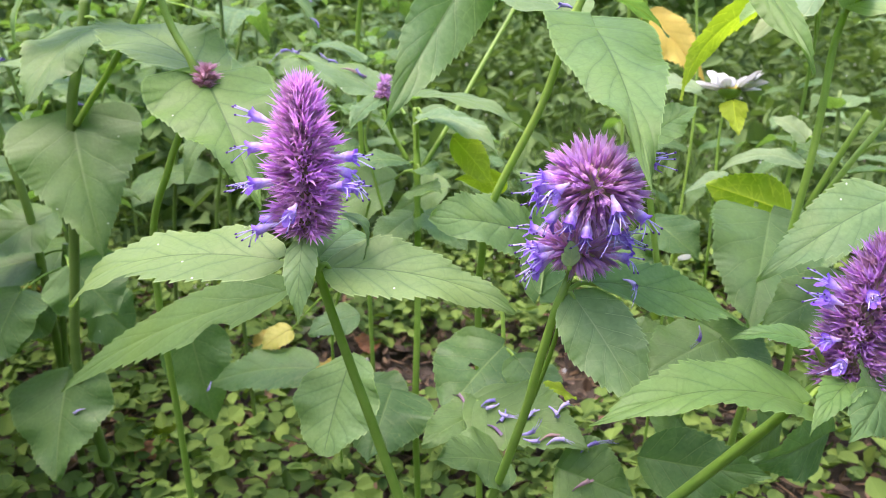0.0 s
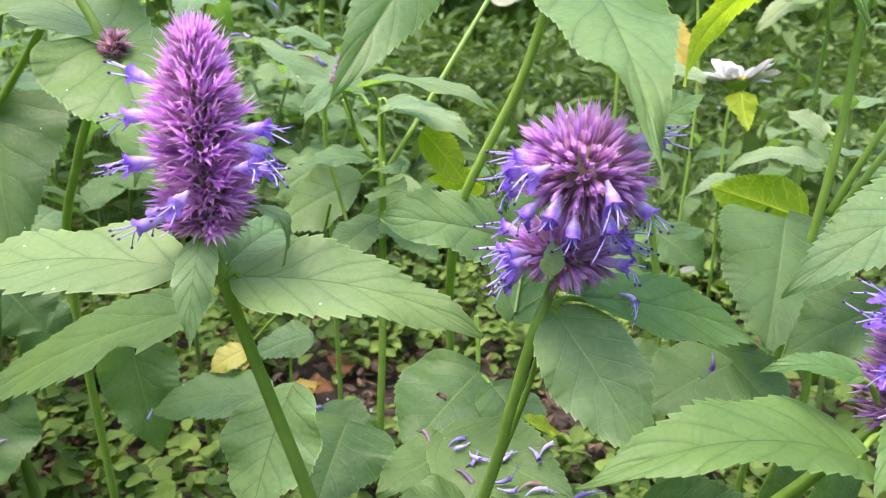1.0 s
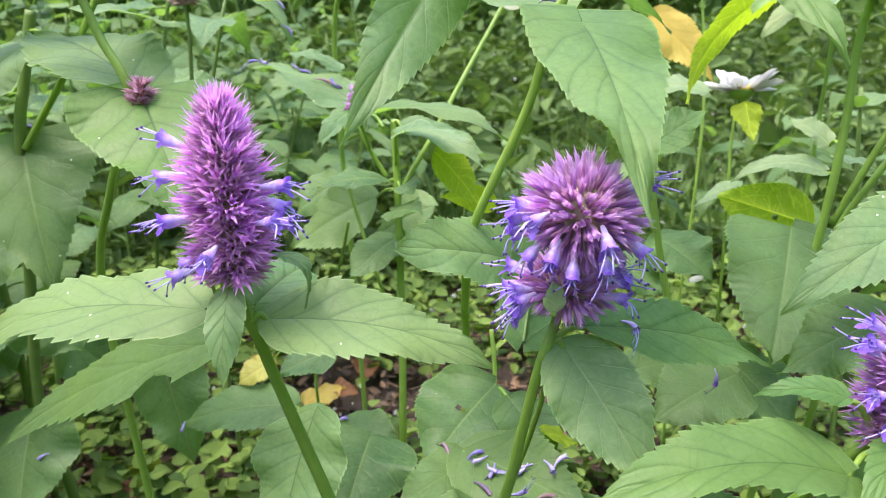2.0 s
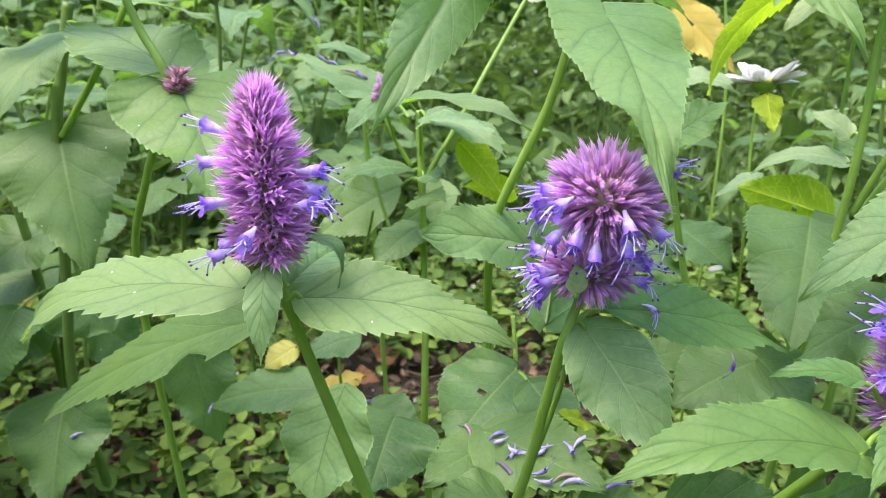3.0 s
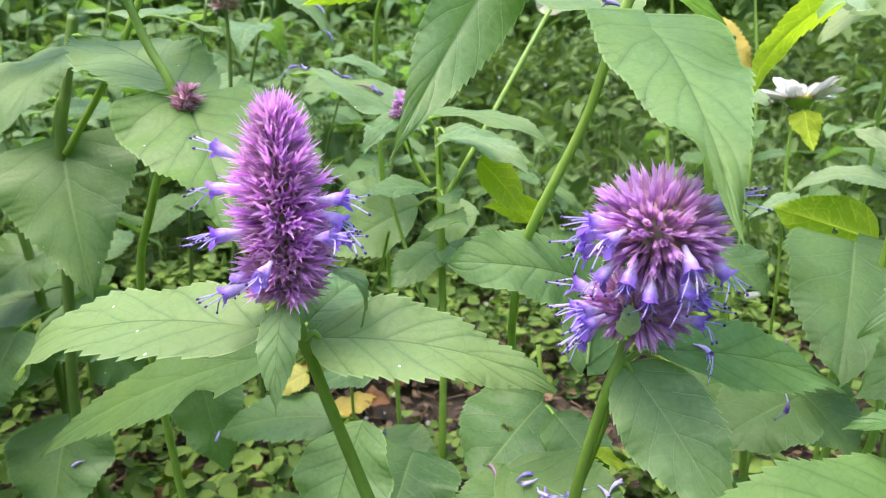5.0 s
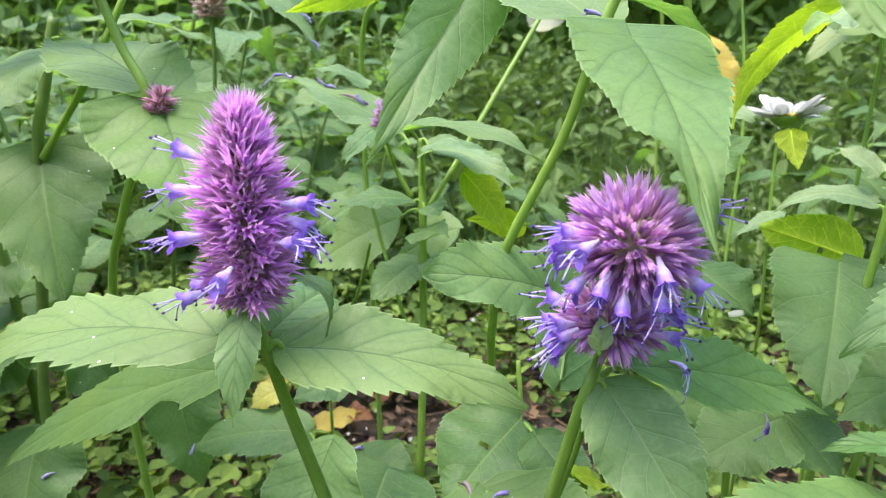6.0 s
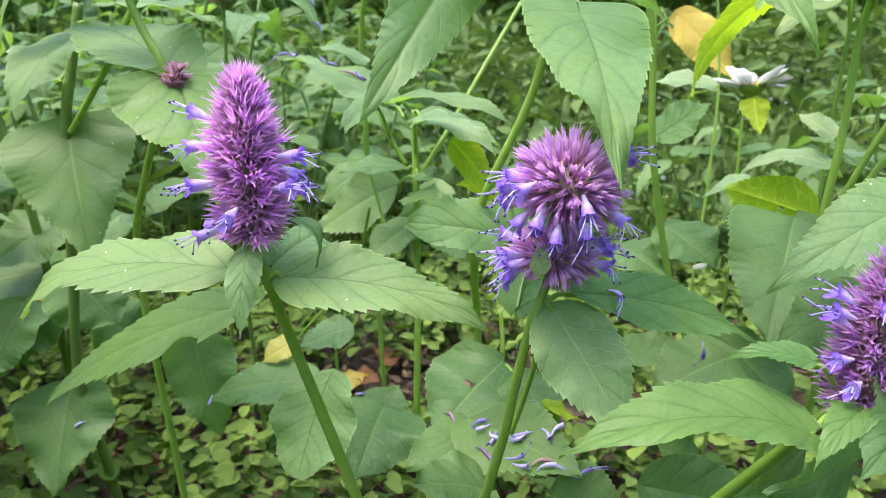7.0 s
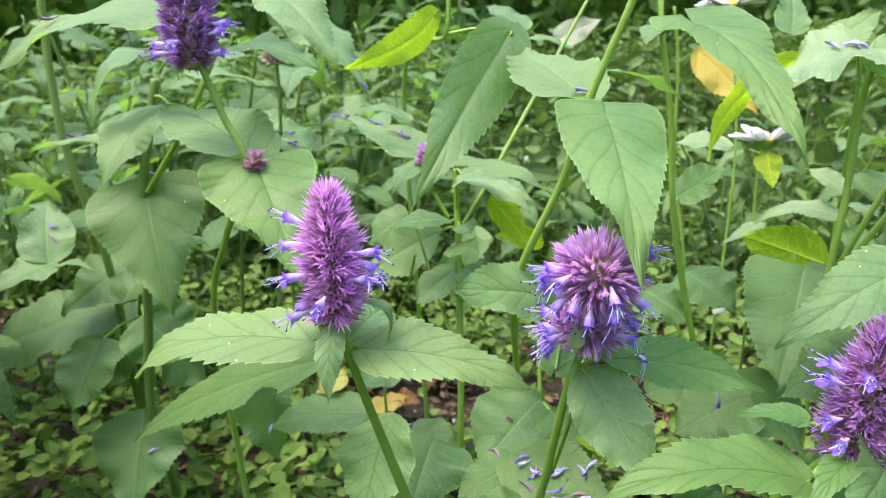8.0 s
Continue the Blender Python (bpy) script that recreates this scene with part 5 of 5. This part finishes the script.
stem(daisy_b, [(0.2149, 0.6166, 0.4637), (0.2191, 0.6091, 0.4195), (0.2204, 0.5967, 0.3604), (0.2147, 0.5856, 0.2907), (0.2084, 0.5831, 0.2147)], 0.0009, 0.0012, True, foot=(0.0, 0.03))
daisy_head(daisy_b, (0.2141, 0.6173, 0.4662), (0.0, -0.05, 1.0), 0.0275, 18, 8)

# ---- a yellowed leaf, far back ----
hyssop_n = thing("hyssop_plant", (0.250, 0.950, 0.0), "far hyssop shoot with one yellowed leaf", "plant")
stem(hyssop_n, [(0.2306, 0.9154, 0.4712), (0.2378, 0.9151, 0.4001), (0.2376, 0.9117, 0.2871), (0.2537, 0.9070, 0.1659)], 0.0018, 0.0022, True, foot=(0.0, 0.03))
leaf(hyssop_n, (0.2640, 0.9350, 0.4200), (0.3330, 0.9150, 0.3430), (0.05, -0.82, 0.57), 0.0560, LEAF_AUTUMN, label="yellowed leaf with brown edges", stalk=(0.2366, 0.9168, 0.4062), arch=0.06, fold=0.1)
leaf(hyssop_n, (0.1012, 1.0052, 0.4377), (0.1605, 1.0193, 0.4615), (0.00, -0.86, 0.51), 0.0365, LEAF_PALE, arch=0.06, fold=0.1)

# ---- florets that have dropped onto the leaves ----
fallen((0.0587, 0.3488, 0.2204))
fallen((0.0691, 0.3299, 0.2221))
fallen((0.0737, 0.3425, 0.2148))
fallen((0.0813, 0.3234, 0.2160))
fallen((0.0872, 0.3415, 0.2256))
fallen((0.0597, 0.3219, 0.2152))
fallen((0.0972, 0.3261, 0.2247))
fallen((0.0405, 0.3675, 0.2263))
fallen((0.0520, 0.3602, 0.2242))
fallen((0.0563, 0.3551, 0.2240))
fallen((0.0613, 0.3479, 0.2174))
fallen((0.0789, 0.3269, 0.2272))
fallen((0.0846, 0.3403, 0.2223))
fallen((0.0712, 0.3245, 0.2214))
fallen((0.0547, 0.3424, 0.2178))
fallen((0.0661, 0.3225, 0.2160))
fallen((0.0750, 0.3437, 0.2181))
fallen((0.0927, 0.3157, 0.2228))
fallen((-0.0299, 0.4754, 0.1755))
fallen((-0.0148, 0.4208, 0.1797))
fallen((-0.2146, 0.5218, 0.3476))
fallen((-0.1530, 0.5295, 0.1498))
fallen((-0.2545, 0.5218, 0.1116))
fallen((0.1119, 0.3188, 0.2323))
fallen((0.1315, 0.3217, 0.2376))
fallen((0.0593, 0.5604, 0.1750))
fallen((-0.1871, 0.6106, 0.4606))
fallen((-0.1519, 0.6028, 0.4209))
fallen((-0.1290, 0.6038, 0.4154))
fallen((-0.1630, 0.6205, 0.3792))
fallen((-0.1486, 0.6213, 0.3762))
fallen((0.0862, 0.3685, 0.4226))
fallen((0.2330, 0.4418, 0.4344))
fallen((-0.0739, 0.6104, 0.4159))
fallen((-0.1661, 0.5930, 0.3937))
fallen((-0.1337, 0.4291, 0.4651))
fallen((-0.0785, 0.5602, 0.3905))
fallen((-0.0827, 0.5612, 0.3952))
fallen((-0.0571, 0.5624, 0.3895))
fallen((-0.2738, 0.5308, 0.3687))
fallen((-0.1451, 0.6025, 0.4171))
fallen((-0.1358, 0.6047, 0.4211))
fallen((-0.1312, 0.6059, 0.4230))
fallen((-0.1437, 0.6226, 0.3787))
fallen((-0.1582, 0.6207, 0.3780))
fallen((-0.1905, 0.4844, 0.4267))
fallen((-0.2780, 0.5316, 0.3730))
fallen((-0.3323, 0.5570, 0.3037))
fallen((-0.3387, 0.5646, 0.2966))
fallen((-0.0828, 0.6245, 0.4313))
fallen((-0.0594, 0.6741, 0.4472))
fallen((-0.0718, 0.6725, 0.4468))
fallen((0.2330, 0.4416, 0.4338))
fallen((0.2375, 0.4416, 0.4321))
fallen((0.2268, 0.4403, 0.4317))
fallen((-0.2075, 0.4221, 0.4707))
fallen((-0.2364, 0.4182, 0.4690))
fallen((-0.0425, 0.5526, 0.3860))
fallen((-0.0341, 0.5531, 0.3844))
fallen((-0.0507, 0.5622, 0.3863))
fallen((-0.0320, 0.5528, 0.3827))
fallen((0.2366, 0.4762, 0.3026))
fallen((-0.2347, 0.5042, 0.1250))

fallen((0.1025, 0.2910, 0.3210))


def hung(p, way):
    """A floret caught by its base at a leaf's edge, hanging."""
    me = FALLEN_SHAPES[2].copy()
    me.materials[0] = COROLLA
    ob = new("fallen_floret", me)
    ob.matrix_basis = PLACE[ob] = axes(p, way, (0.3, -1, 0.2)) @ Matrix.Scale(0.65, 4)
    return tagged(ob, "pale violet floret hanging from a leaf edge", "petal", "fallen florets")


hung((0.1438, 0.3215, 0.2930), (0.10, -0.12, -1.0))
petal = tagged(part("fallen_petal", ray_mesh("fallen_petal", 0.008, 0.0042, 5), WHITE, None, m=axes((0.1740, 0.4560, 0.2790), (0.8, -0.3, 0.35), (-0.2, -0.6, 0.8))), "white daisy petal dropped on a leaf", "petal")

# ---- single leaves on the ground ----
lone = thing("fallen_leaf", (-0.186, 0.915, 0.02), "pale bleached leaf lying on the litter", "leaf", "leaves on the ground")
leaf(lone, (-0.1865, 0.9151, 0.0220), (-0.1272, 0.9334, 0.0294), (0.05, -0.25, 1.0), 0.035, LEAF_PALE, arch=0.08, fold=0.1, wave=0.1)
lone = thing("fallen_leaf", (-0.207, 0.856, 0.02), "yellow fallen leaf on the ground", "leaf", "leaves on the ground")
leaf(lone, (-0.2071, 0.8558, 0.0220), (-0.1890, 0.9024, 0.0280), (0.05, -0.25, 1.0), 0.040, LEAF_AUTUMN, arch=0.08, fold=0.1, wave=0.1)
lone = thing("fallen_leaf", (-0.131, 0.785, 0.02), "ochre fallen leaf on the litter", "leaf", "leaves on the ground")
leaf(lone, (-0.1310, 0.7847, 0.0220), (-0.0871, 0.8087, 0.0280), (0.05, -0.25, 1.0), 0.035, LEAF_AUTUMN, arch=0.08, fold=0.1, wave=0.1)
lone = thing("fallen_leaf", (-0.108, 0.820, 0.02), "brown dead leaf on the litter", "leaf", "leaves on the ground")
leaf(lone, (-0.1085, 0.8202, 0.0220), (-0.0714, 0.7948, 0.0274), (0.05, -0.25, 1.0), 0.030, LEAF_BROWN, arch=0.08, fold=0.1, wave=0.1)
lone = thing("fallen_leaf", (-0.274, 0.620, 0.02), "reddish brown dead leaf among the ground cover", "leaf", "leaves on the ground")
leaf(lone, (-0.2742, 0.6201, 0.0220), (-0.2327, 0.6376, 0.0274), (0.05, -0.25, 1.0), 0.030, LEAF_BROWN, arch=0.08, fold=0.1, wave=0.1)
lone = thing("fallen_leaf", (-0.063, 0.859, 0.02), "brown dead leaf on the litter", "leaf", "leaves on the ground")
leaf(lone, (-0.0633, 0.8591, 0.0220), (-0.0928, 0.8861, 0.0268), (0.05, -0.25, 1.0), 0.028, LEAF_BROWN, arch=0.08, fold=0.1, wave=0.1)
lone = thing("fallen_leaf", (-0.150, 1.425, 0.02), "pale dead leaf far back on the ground", "leaf", "leaves on the ground")
leaf(lone, (-0.1500, 1.4250, 0.0220), (-0.1010, 1.4350, 0.0280), (0.05, -0.25, 1.0), 0.035, LEAF_PALE, arch=0.08, fold=0.1, wave=0.1)
lone = thing("fallen_leaf", (-0.659, 1.041, 0.02), "yellow leaf low in the stand", "leaf", "leaves on the ground")
leaf(lone, (-0.6595, 1.0407, 0.0220), (-0.5898, 1.0477, 0.0304), (0.05, -0.25, 1.0), 0.040, LEAF_AUTUMN, arch=0.08, fold=0.1, wave=0.1)
leaf(hyssop_h, (-0.2814, 0.7000, 0.0164), (-0.2537, 0.6653, 0.0022), (-0.14, -0.47, 0.87), 0.0351, LEAF_YELLOW, arch=0.05, belly=0.5, point=0.5, teeth=10)
leaf(hyssop_h, (-0.3173, 0.5980, 0.1952), (-0.3505, 0.5601, 0.1490), (-0.15, -0.71, 0.69), 0.0681, LEAF_MATURE_SHADED, arch=0.05, belly=0.5)
leaf(hyssop_h, (-0.2866, 0.6180, 0.1863), (-0.2583, 0.6437, 0.1308), (0.91, -0.23, 0.36), 0.0640, LEAF_MATURE_SHADED, arch=0.05, belly=0.5)
leaf(hyssop_j, (0.2272, 0.3531, 0.2201), (0.1781, 0.3284, 0.2176), (0.45, -0.89, 0.05), 0.0369, LEAF_MATURE_SHADED, arch=0.05, belly=0.5)
leaf(hyssop_j, (0.2158, 0.3809, 0.2105), (0.1774, 0.3537, 0.1983), (0.54, -0.83, 0.14), 0.0350, LEAF_MATURE_SHADED, arch=0.05, belly=0.5)
leaf(hyssop_j, (0.1577, 0.3781, 0.2123), (0.1409, 0.3519, 0.1994), (0.57, -0.63, 0.53), 0.0350, LEAF_MATURE_SHADED, arch=0.05, belly=0.5)

# ---- more hyssops behind ----
_rnd = random.Random(5)
for _i in range(50):                                  # the dense stand
    filler(_rnd.uniform(-0.85, -0.12), _rnd.uniform(0.66, 1.6), _rnd.uniform(0.32, 0.50), _rnd.uniform(0.060, 0.085), 0.50, 100 + _i,
           "leafy green hyssop plant in the stand behind")
for _i in range(26):                                  # its far side
    filler(_rnd.uniform(-1.5, -0.1), _rnd.uniform(1.5, 2.6), _rnd.uniform(0.40, 0.62), _rnd.uniform(0.07, 0.10), 0.35, 400 + _i,
           "leafy green hyssop plant at the far side")
for _i in range(9):                                   # the open middle
    filler(_rnd.uniform(-0.12, 0.22), _rnd.uniform(1.05, 1.7), _rnd.uniform(0.16, 0.30), _rnd.uniform(0.05, 0.07), 0.40, 200 + _i,
           "small green hyssop plant further back")
for _i in range(13):                                  # beside the daisies
    filler(_rnd.uniform(0.34, 0.95), _rnd.uniform(0.62, 1.5), _rnd.uniform(0.26, 0.44), _rnd.uniform(0.055, 0.08), 0.42, 300 + _i,
           "leafy green hyssop plant beside the daisies")

for _i in range(4):                                   # close by, at the side: added mostly out of view to cast shade
    filler(-0.43 + 0.025 * (_i % 2), 0.36 + 0.045 * _i, _rnd.uniform(0.46, 0.54), _rnd.uniform(0.080, 0.095), 0.45, 600 + _i,
           "leafy green hyssop plant added at the side for shade")
for _i in range(6):                                   # added beyond the stand's near edge, mostly unseen, to shade the low leaves
    filler(_rnd.uniform(-0.66, -0.42), _rnd.uniform(0.42, 0.78), _rnd.uniform(0.40, 0.50), _rnd.uniform(0.080, 0.100), 0.45, 500 + _i,
           "leafy green hyssop plant added at the side for shade")

# ---- ground ----


def ground_sheet():
    bm = bmesh.new()
    rings = [0.0, 0.15, 0.3, 0.45, 0.6, 0.8, 1.0, 1.3, 1.6, 2.0, 2.6, 3.5, 5, 8, 15, 40, 120, 400]
    n, rows = 64, []
    for r in rings:
        row = []
        for k in range(n):
            a = 2 * math.pi * k / n
            p = Vector((r * math.cos(a), 0.5 + r * math.sin(a), 0))
            p.z = 0.012 * noise.noise(p * 5) + 0.006 * noise.noise(p * 17) - 0.004
            row.append(bm.verts.new(p))
        rows.append(row)
    for a, b in zip(rows, rows[1:]):
        for k in range(n):
            bm.faces.new((a[k], b[k], b[(k + 1) % n], a[(k + 1) % n]))
    bmesh.ops.remove_doubles(bm, verts=rows[0], dist=0.0001)
    return part("ground", smooth(bm), SOIL, None)


tagged(ground_sheet(), "dark garden soil strewn with litter under the plants", "ground", kind="structure")


def stuff(name, verts, faces, mat, label, category):
    me = bpy.data.meshes.new(name)
    me.from_pydata(verts, [], faces)
    me.materials.append(mat)
    return tagged(new(name, me), label, category, kind="stuff")


def blades(rnd, places, size, tilt, verts, faces, ratio=0.75):
    """Small leaflets with a rounded outline, bent along the middle."""
    for x, y, z in places:
        s = size * rnd.uniform(0.5, 1.35)
        q = Matrix.Rotation(rnd.uniform(0, 6.28), 3, "Z") @ Matrix.Rotation(rnd.gauss(0, tilt), 3, "Y") @ Matrix.Rotation(rnd.gauss(0, 0.4), 3, "X")
        k = len(verts)
        w = s * ratio * 0.5
        for p in ((0, 0, 0), (0.16 * s, 0.72 * w, 0.05 * s), (0.45 * s, w, 0.08 * s), (0.78 * s, 0.66 * w, 0.03 * s), (s, 0, -0.10 * s),
                  (0.78 * s, -0.66 * w, 0.03 * s), (0.45 * s, -w, 0.08 * s), (0.16 * s, -0.72 * w, 0.05 * s)):
            v = q @ Vector(p)
            verts.append((x + v.x, y + v.y, z + v.z))
        faces += [(k, k + 1, k + 2, k + 3, k + 4), (k, k + 4, k + 5, k + 6, k + 7)]


def cover():
    rnd = random.Random(11)
    v, f = [], []
    spots = []
    while len(spots) < 27000:
        x, y = rnd.gauss(-0.1, 0.62), rnd.uniform(0.30, 1.75)
        # bare litter in the middle, dense green to the sides
        if noise.noise(Vector((x * 4.5, y * 4.5, 3))) < (-0.14 if -0.17 < x < 0.06 and 0.75 < y < 1.2 else -0.36):
            continue
        h = rnd.uniform(0.008, 0.07)
        for k in range(3):
            spots.append((x + rnd.uniform(-0.007, 0.007), y + rnd.uniform(-0.007, 0.007), h + rnd.uniform(-0.004, 0.004)))
    blades(rnd, spots, 0.0170, 0.42, v, f, 0.85)
    stuff("ground_cover", v, f, COVER, "low green ground cover of small rounded leaves", "ground cover")
    v, f = [], []
    blades(rnd, [(rnd.uniform(-1, 0.9), rnd.uniform(0.35, 1.8), rnd.uniform(0.004, 0.014)) for _ in range(16000)], 0.016, 0.6, v, f, 0.5)
    for _ in range(2500):                                 # thin dry twigs and stalks
        x, y, a, q = rnd.uniform(-0.8, 0.7), rnd.uniform(0.4, 1.5), rnd.uniform(0, 6.28), rnd.uniform(0.01, 0.04)
        k, dx, dy, z = len(v), math.cos(a), math.sin(a), rnd.uniform(0.006, 0.016)
        for t in (0, 1):
            for s, up in ((-1, 0), (0, 1), (1, 0)):
                v.append((x + dx * q * t - dy * s * 0.0007, y + dy * q * t + dx * s * 0.0007, z + up * 0.0009 + 0.25 * q * t * (k % 2)))
        f += [(k, k + 3, k + 4, k + 1), (k + 1, k + 4, k + 5, k + 2)]
    stuff("leaf_litter", v, f, LITTER, "brown dead leaves lying on the soil", "leaf litter")


cover()


def meadow():
    rnd = random.Random(12)
    v, f = [], []
    spots = []
    for _ in range(1150):                                 # clumps of small-leaved weeds
        cy = 1.15 + 3.5 * rnd.random() ** 1.25
        cx = rnd.uniform(-0.9, 0.9) * (0.5 + cy * 0.75)
        r, top = rnd.uniform(0.05, 0.15), rnd.uniform(0.05, 0.16) + 0.05 * (cy - 1.1) * rnd.uniform(0.3, 1.6)
        for _k in range(30):
            a, q = rnd.uniform(0, 6.28), math.sqrt(rnd.random())
            spots.append((cx + r * q * math.cos(a), cy + r * q * math.sin(a), top * (1 - 0.6 * q * q) * rnd.uniform(0.35, 1.05)))
    blades(rnd, spots, 0.034, 0.75, v, f, 0.38)
    spots = []
    for _ in range(420):                                  # taller broad-leaved weeds among them
        cy = 1.25 + 2.2 * rnd.random()
        cx = rnd.uniform(-0.9, 0.9) * (0.5 + cy * 0.75)
        top = rnd.uniform(0.10, 0.24) * (0.6 + 0.3 * cy)
        for _k in range(14):
            t = rnd.uniform(0.3, 1.0)
            spots.append((cx + rnd.gauss(0, 0.02), cy + rnd.gauss(0, 0.02), top * t))
    for _ in range(620):                                  # tall weeds where the meadow ends
        cy = 2.3 + 2.2 * rnd.random()
        cx = rnd.uniform(-0.9, 0.9) * (0.5 + cy * 0.75)
        top = rnd.uniform(0.22, 0.50)
        for _k in range(22):
            spots.append((cx + rnd.gauss(0, 0.04), cy + rnd.gauss(0, 0.04), top * rnd.uniform(0.25, 1.0)))
    for _ in range(5200):                                 # the same weeds all round, more loosely
        a, r = rnd.uniform(0, 6.283), 4.6 * math.sqrt(rnd.random())
        cx, cy = r * math.sin(a), 0.3 + r * math.cos(a)
        if cx * cx + cy * cy < 0.03 or (cy > 0.3 and abs(cx) < 0.42 + 0.68 * cy and cy < 4.2):
            continue
        top = rnd.uniform(0.06, 0.20)
        for _k in range(16):
            spots.append((cx + rnd.gauss(0, 0.05), cy + rnd.gauss(0, 0.05), top * rnd.uniform(0.2, 1.0)))
    blades(rnd, spots, 0.062, 0.5, v, f, 0.45)
    stuff("meadow", v, f, MEADOW, "dark green meadow of fine-leaved weeds", "meadow")
    v, f = [], []
    for _ in range(6500):
        y = 1.2 + 3.4 * rnd.random()
        x = rnd.uniform(-0.9, 0.9) * (0.5 + y * 0.75)
        hgt = rnd.uniform(0.05, 0.22) * (0.4 + 0.38 * y)
        a, b = rnd.uniform(0, 6.28), rnd.uniform(0.0, 0.5) * hgt
        dx, dy = math.cos(a), math.sin(a)
        w = rnd.uniform(0.0012, 0.003)
        k = len(v)
        for t, q in ((0, 1), (0.5, 0.9), (0.85, 0.5)):
            for s in (-1, 1):
                v.append((x + dx * b * t * t - dy * w * q * s, y + dy * b * t * t + dx * w * q * s, hgt * t))
        v.append((x + dx * b, y + dy * b, hgt))
        f += [(k, k + 1, k + 3, k + 2), (k + 2, k + 3, k + 5, k + 4), (k + 4, k + 5, k + 6)]
    stuff("grass", v, f, GRASS, "tall thin green grass blades in the meadow", "grass")
    v, f = [], []
    for _ in range(850):
        y = 0.75 + 2.6 * rnd.random()
        x = rnd.uniform(-0.45, 0.85) * (0.4 + y * 0.65)
        z = rnd.uniform(0.01, 0.05) + max(0, (y - 1.0)) * rnd.uniform(0.02, 0.12)
        a0, k, scale = rnd.uniform(0, 6), len(v), rnd.uniform(0.0030, 0.0078) * min(1.0, 0.25 + 0.6 * (y - 0.5))
        v.append((x, y, z + 0.001))
        for i in range(10):
            r = scale *  (1 if i % 2 else 0.72) * rnd.uniform(0.8, 1.2)
            v.append((x + r * math.cos(a0 + i * 0.628), y + 0.6 * r * math.sin(a0 + i * 0.628), z + 0.8 * r * math.sin(a0 + i * 0.628)))
        f += [(k, k + 1 + i, k + 1 + (i + 1) % 10) for i in range(10)]
    stuff("tiny_white_flower", v, f, WHITE, "scattered tiny white flowers in the meadow", "wildflower")


meadow()


def thicket():
    """Shrubs and tall weeds round the garden, past the meadow; the unseen rest of the ring is added to block low sky
    light.
    """
    rnd = random.Random(14)
    v, f = [], []
    spots = []
    for _ in range(95000):
        a = rnd.uniform(-3.15, 3.15)
        r = 4.4 + 3.4 * rnd.random()
        x, y = r * math.sin(a), 0.3 + r * math.cos(a)
        top = 2.6 + 1.2 * noise.noise(Vector((x * 0.7, y * 0.7, 8)))
        z = top * rnd.random() ** 0.8
        if noise.noise(Vector((x * 2.5, y * 2.5, z * 2.5))) > -0.25:
            spots.append((x, y, z))
    blades(rnd, spots, 0.16, 0.9, v, f, 0.55)
    # an added wall behind the leaves, so that no sky shows through
    k0, n = len(v), 120
    for i in range(n + 1):
        a = -3.1416 + 6.2832 * i / n
        for j in range(7):
            z = 3.4 * j / 6
            r = 7.6 + 0.9 * noise.noise(Vector((a * 5, z, 1))) - 0.5 * (z / 3.4)
            v.append((r * math.sin(a), 0.3 + r * math.cos(a), z - 0.1))
    f += [(k0 + i * 7 + j, k0 + i * 7 + 7 + j, k0 + i * 7 + 8 + j, k0 + i * 7 + 1 + j) for i in range(n) for j in range(6)]
    stuff("thicket", v, f, SHRUB, "green shrubs and tall weeds behind the meadow", "shrubs")


thicket()
